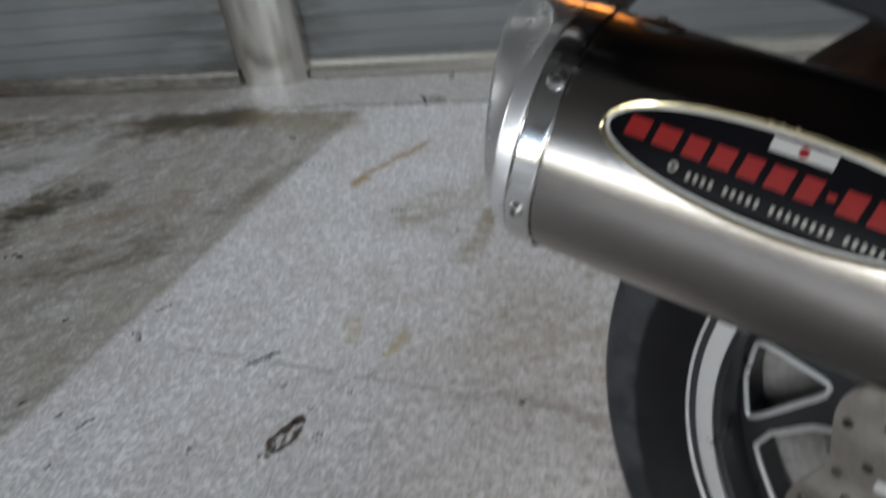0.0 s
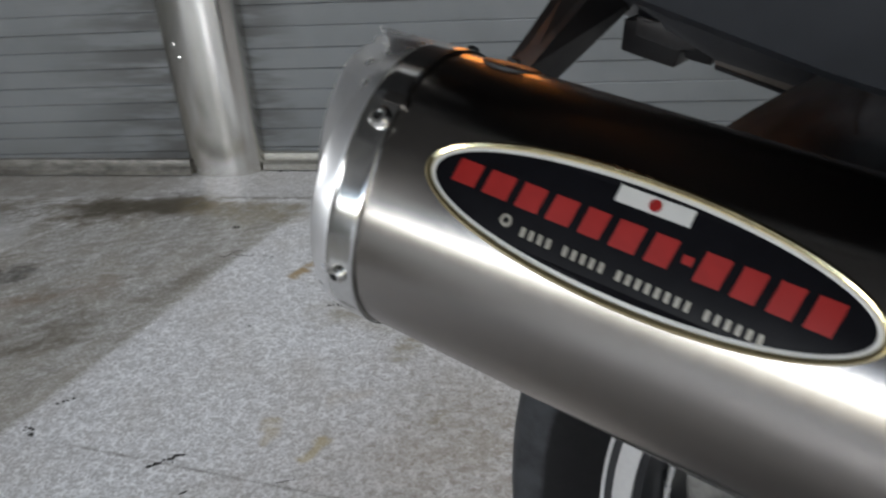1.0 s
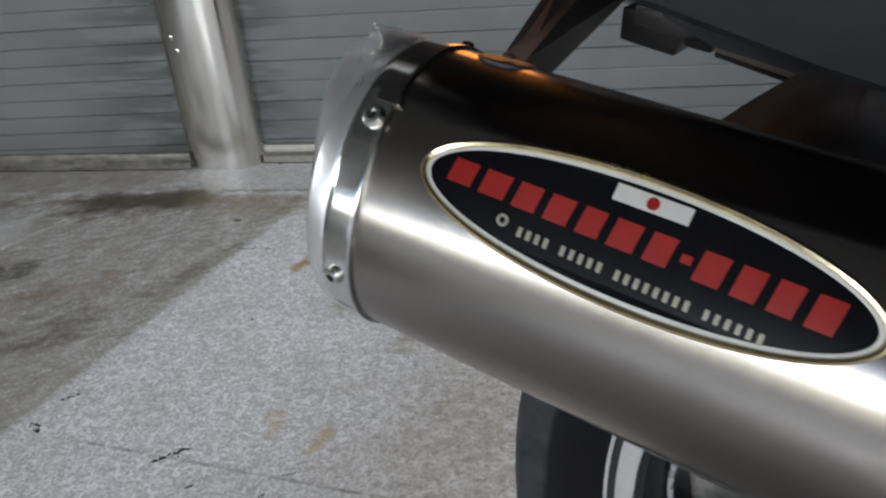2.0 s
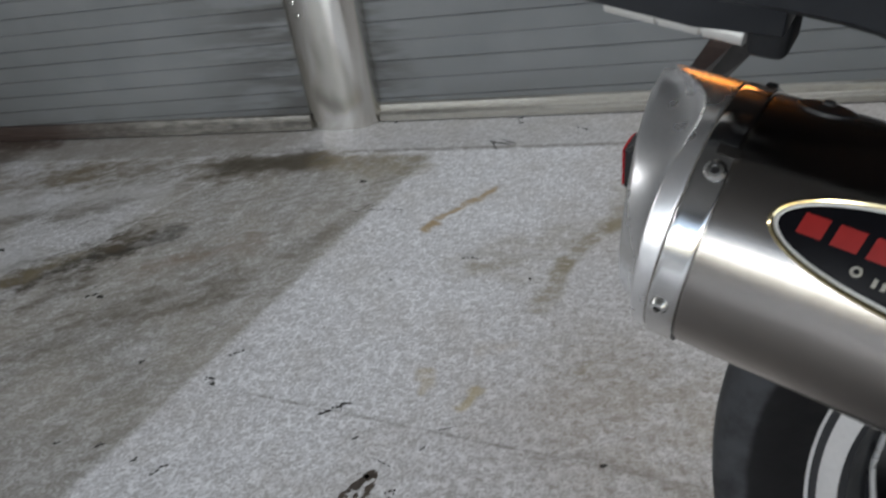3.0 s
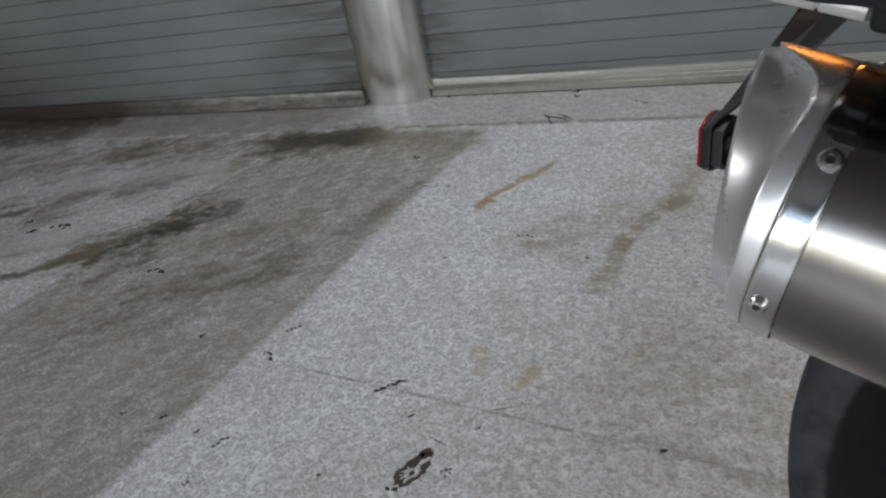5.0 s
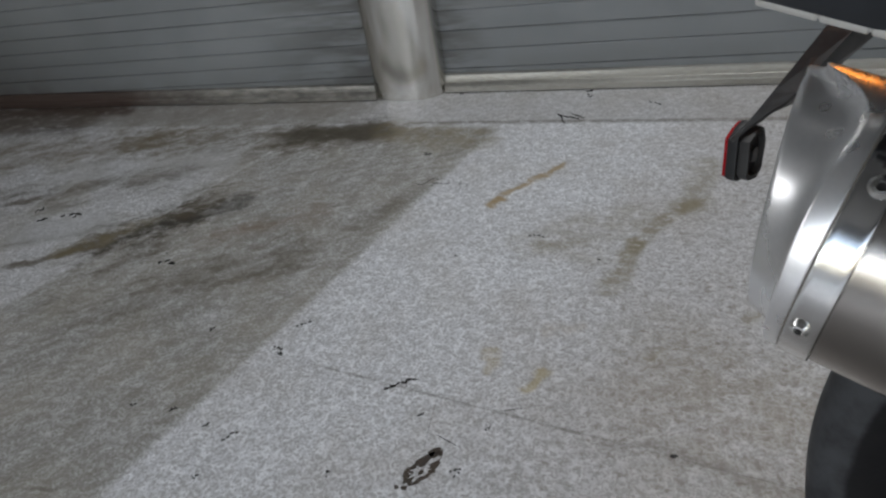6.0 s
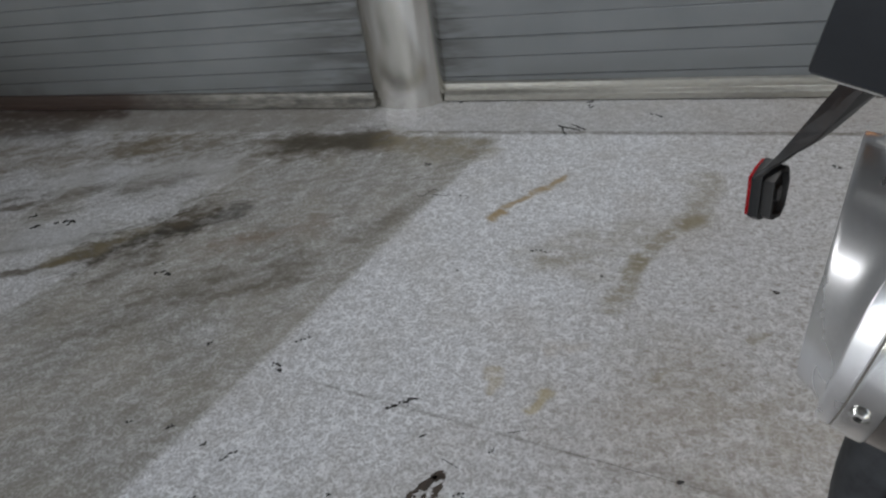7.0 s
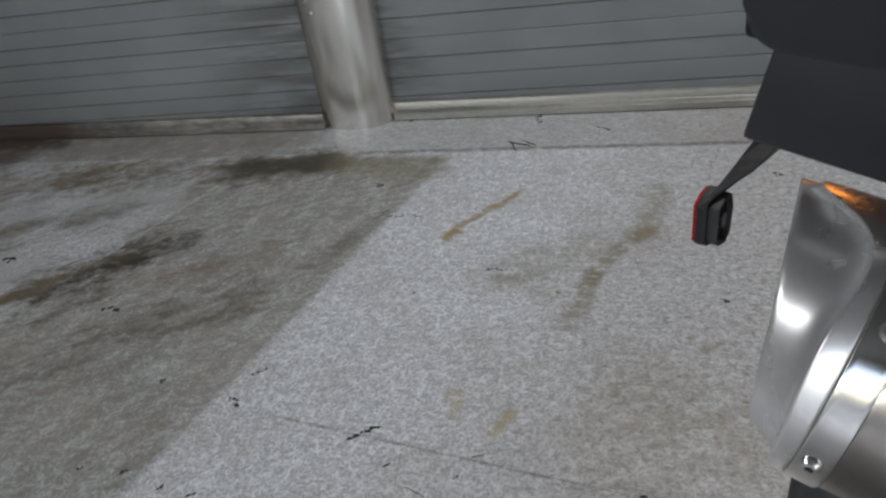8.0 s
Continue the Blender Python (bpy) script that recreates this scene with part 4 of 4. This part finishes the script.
for a, b in ((0.0, 0.285), (0.295, 0.595), (0.605, 1.0)):
    prof += [(a * L, 0.0029), (a * L + 0.0006, 0.0038), (b * L - 0.0006, 0.0038), (b * L, 0.0029)]
tube(bm, [S0 + sd * p for p, _ in prof], 0.0047, 20, [r for _, r in prof])
part("stalk", bm, M["stalk"], ind, "ringed satin silver stalk")
bm = bmesh.new()
box(bm, (0.0, -0.008, -0.0030), (0.013, 0.008, 0.012), 0.003, 3)
bmesh.ops.transform(bm, matrix=axes(HX, HY, HZ, S0 - sd * 0.001), verts=bm.verts)
part("mount", bm, M["plastic"], ind)
bm = bmesh.new()
prism(bm, [(0.0040, 0.0300), (-0.0010, 0.0325), (-0.0040, 0.0370), (-0.0048, 0.0430), (-0.0040, 0.075), (0.010, 0.085), (0.060, 0.085), (0.066, 0.075), (0.066, 0.0300)], -0.036, 0.002, HEAD @ stand, bevel=0.003)
part("hood", bm, M["cowl"], ind)
# side cowl over the silencer, with seat and an added amber glow
CY = Vector((-0.35, -0.937, 0))
SLOPE = [(-0.034, 0.006, 0.55), (-0.02, 0.004, 0.85), (0.0, 0.0, 1.0), (0.04, -0.0135, 1.0), (0.08, -0.0265, 1.03), (0.12, -0.037, 1.06), (0.20, -0.045, 1.1), (0.32, -0.035, 1.12), (0.50, 0.0, 1.05)]
SECT = [(0.0, 0.0), (0.003, 0.002), (0.008, 0.02), (0.012, 0.06), (0.008, 0.11), (-0.012, 0.155), (-0.05, 0.185), (-0.11, 0.195), (-0.17, 0.19), (-0.215, 0.16), (-0.23, 0.10), (-0.225, 0.045), (-0.12, 0.035), (-0.03, 0.014), (-0.006, 0.002)]
bm = bmesh.new()
rings = []
for along, drop, size in SLOPE:
    base = Vector((0.582, -1.331, 0.6135)) + Vector((0.937, -0.35, 0)) * along + Vector((0, 0, drop))
    rings.append([base + CY * (a * size if a > 0 else a) + UP * (b * size) for a, b in SECT])
loft(bm, rings)
cowl = part("side_cowl", bm, M["cowl"], bike, "dark grey plastic side cowl above the silencer")
bm = bmesh.new()
rings = []
for along, z, w, h in ((0.02, 0.80, 0.05, 0.02), (0.05, 0.785, 0.085, 0.05), (0.18, 0.765, 0.10, 0.07), (0.36, 0.77, 0.105, 0.07), (0.50, 0.79, 0.09, 0.05)):
    base = Vector((0.582, -1.331, z)) + Vector((0.937, -0.35, 0)) * along - CY * 0.11
    rings.append([base + CY * w * math.copysign(abs(math.cos(t)) ** 0.6, math.cos(t)) + UP * h / 2 * math.copysign(abs(math.sin(t)) ** 0.7, math.sin(t)) for t in (2 * math.pi * k / 24 for k in range(24))])
loft(bm, rings)
part("seat", bm, M["plastic"], cowl, "black seat pad")
# unseen tray added to hide the overhead lamp from cap and can
bm = bmesh.new()
prism(bm, [(0.5165, -1.256), (0.527, -1.20), (0.546, -1.100), (0.70, -1.045), (0.98, -1.13), (0.96, -1.36), (0.60, -1.322)], 0.630, 0.646, bevel=0.002)
part("reflection_blocker", bm, M["plastic"], cowl, "unseen black tray added to darken the silencer's upward reflections")
# unseen amber lens, placed where the end cap mirrors it as orange
bm = bmesh.new()
box(bm, (0.0, -0.010, -0.010), (0.045, 0.010, 0.010), 0.005, 3, axes(Vector((0.98, 0.2, 0)).normalized(), Vector((-0.2, 0.98, 0)).normalized(), UP, (0.577, -1.131, 0.603)))
lamp_bm = bm
# added plate that keeps the amber off the can further forward
bm = bmesh.new()
box(bm, (0.634, -1.160, 0.589), (0.638, -1.100, 0.632), 0.001)
part("amber_blocker", bm, M["plastic"], cowl)
bm = lamp_bm
part("amber_reflection_source", bm, M["amber"], cowl, "unseen glowing amber lens, added for the orange reflection on the end cap")

# ---- scuffs and scraps on the floor ----
rng = random.Random(4)


def flake(bm, x, y, size, stretch, angle):
    """One crumb with a ragged outline."""
    count = rng.randint(7, 10)
    pts = []
    for k in range(count):
        a = 2 * math.pi * k / count
        r = size * rng.uniform(0.45, 1.15)
        px, py = r * stretch * math.cos(a), r * math.sin(a)
        c, s = math.cos(angle), math.sin(angle)
        pts.append((x + px * c - py * s, y + px * s + py * c))
    prism(bm, pts, 0.0, 0.0005)


def scuff(x, y, length, angle, pieces=4, thick=0.0024, label="small black rubber scuff on the vinyl floor"):
    """A rubbed mark: ragged crumbs strewn along a bent line, some running together."""
    bm = bmesh.new()
    bend = rng.uniform(-0.22, 0.22) * length
    for i in range(pieces):
        f = (i + 0.5) / pieces
        flake(bm, (f - 0.5) * length, bend * math.sin(math.pi * f) + rng.uniform(-0.9, 0.9) * thick, thick * rng.uniform(0.6, 1.25), max(1.0, 0.62 * length / pieces / thick), rng.uniform(-0.5, 0.5))
        if rng.random() < 0.6:
            flake(bm, (f - 0.5) * length + rng.uniform(-1, 1) * thick, rng.uniform(-2.2, 2.2) * thick, thick * rng.uniform(0.3, 0.6), rng.uniform(1.0, 2.2), rng.uniform(-1.5, 1.5))
    ob = solid("scuff", bm, M["scuff"], False)
    ob.matrix_world = pose(x, y, 0.0, 0, 0, angle)
    return tagged(ob, label, "scuff", "scuffs on the floor")


def hair(x, y, length, angle, curl, thick=0.0008, label="thin curled dark scratch on the vinyl floor"):
    """A thin curling scratch."""
    bm = bmesh.new()
    left, right = [], []
    for i in range(15):
        f = i / 14
        a = curl * (f - 0.5)
        px = length * (f - 0.5)
        py = length * 0.25 * math.sin(2.2 * a) + rng.uniform(-0.4, 0.4) * thick
        w = thick * (0.3 + 0.7 * math.sin(math.pi * f)) * rng.uniform(0.6, 1.3)
        left.append((px, py + w))
        right.append((px, py - w))
    prism(bm, right + left[::-1], 0.0, 0.0004)
    ob = solid("scratch", bm, M["scuff"], False)
    ob.matrix_world = pose(x, y, 0.0, 0, 0, angle)
    return tagged(ob, label, "scratch", "scratches on the floor")


for args in ((-0.014, -0.830, 0.026, 22, 4, 0.0032), (-0.030, -0.888, 0.026, -35, 4, 0.0028), (0.177, -0.929, 0.046, 28, 6, 0.0027), (0.284, -1.052, 0.016, 30, 3, 0.0030),
             (0.527, -0.996, 0.007, 0, 1, 0.0032), (-0.350, -0.701, 0.038, -8, 3, 0.0045), (-0.676, -0.570, 0.05, 18, 3, 0.0062), (-0.735, -0.591, 0.024, 30, 2, 0.0052), (-0.773, -0.553, 0.018, 30, 2, 0.0045),
             (0.347, -0.028, 0.016, 8, 2, 0.0065), (0.350, -0.048, 0.014, 8, 2, 0.0058), (0.487, -0.095, 0.034, -30, 3, 0.0028), (0.185, -0.643, 0.006, 0, 1, 0.0028),
             (0.416, -0.637, 0.006, 0, 1, 0.0028), (0.663, -0.656, 0.006, 0, 1, 0.0032), (0.80, -0.297, 0.014, 0, 2, 0.0045), (0.039, -0.306, 0.014, 15, 2, 0.0045), (0.043, -0.023, 0.008, 0, 1, 0.004),
             (-0.025, -1.044, 0.026, 45, 4, 0.0024), (-0.067, -1.034, 0.010, 60, 2, 0.0020), (-0.039, -1.109, 0.010, 50, 2, 0.0018), (0.129, -1.079, 0.006, 0, 1, 0.0026), (-0.161, -0.857, 0.010, 40, 2, 0.0026),
             (-0.199, -1.014, 0.012, 20, 2, 0.0018), (-0.133, -1.015, 0.014, 30, 2, 0.0020), (0.308, -0.985, 0.010, 60, 2, 0.0013), (0.217, -0.974, 0.008, 50, 1, 0.0016), (0.309, -0.587, 0.030, -2, 4, 0.0020)):
    scuff(*args)
for args in ((0.312, -0.150, 0.050, -52, 1.2, 0.0034), (0.300, -0.158, 0.045, -38, -1.4, 0.0022), (0.332, -0.146, 0.038, -60, 0.8, 0.0024), (0.070, -0.417, 0.045, 10, 2.6, 0.0012), (0.098, -0.424, 0.035, 40, -2.4, 0.0011),
             (0.144, -0.424, 0.024, -50, 3.2, 0.0012), (0.334, -0.952, 0.022, -8, 1.0, 0.0006), (0.262, -1.010, 0.030, -42, 0.6, 0.0006)):
    hair(*args)

# a torn ring of dried dirt with a thick head
bm = bmesh.new()
outer, inner = [], []
for k in range(34):
    f = k / 33
    a = radians(28 + 318 * f)
    o, w = rng.uniform(0.86, 1.14), rng.uniform(0.45, 0.80)
    if f < 0.2:
        o, w = o * 1.10, w * 0.30
    elif f > 0.85:
        w *= 0.6
    outer.append((0.027 * o * math.cos(a), 0.0135 * o * math.sin(a)))
    inner.append((0.027 * o * w * math.cos(a), 0.0135 * o * w * math.sin(a)))
prism(bm, outer + inner[::-1], 0.0, 0.0005)
for x, y, size in ((0.024, 0.009, 0.0075), (0.030, 0.003, 0.0060), (-0.004, -0.003, 0.0035), (-0.012, 0.004, 0.0026), (-0.031, -0.006, 0.0040), (-0.036, 0.001, 0.0028)):
    flake(bm, x, y, size, rng.uniform(1.0, 1.5), rng.uniform(0, 3))
ob = solid("dirt_mark", bm, M["dirt"], False)
ob.matrix_world = pose(0.243, -1.055, 0.0, 0, 0, 52)
tagged(ob, "ring-shaped dark brown dirt mark on the vinyl floor", "dirt mark")
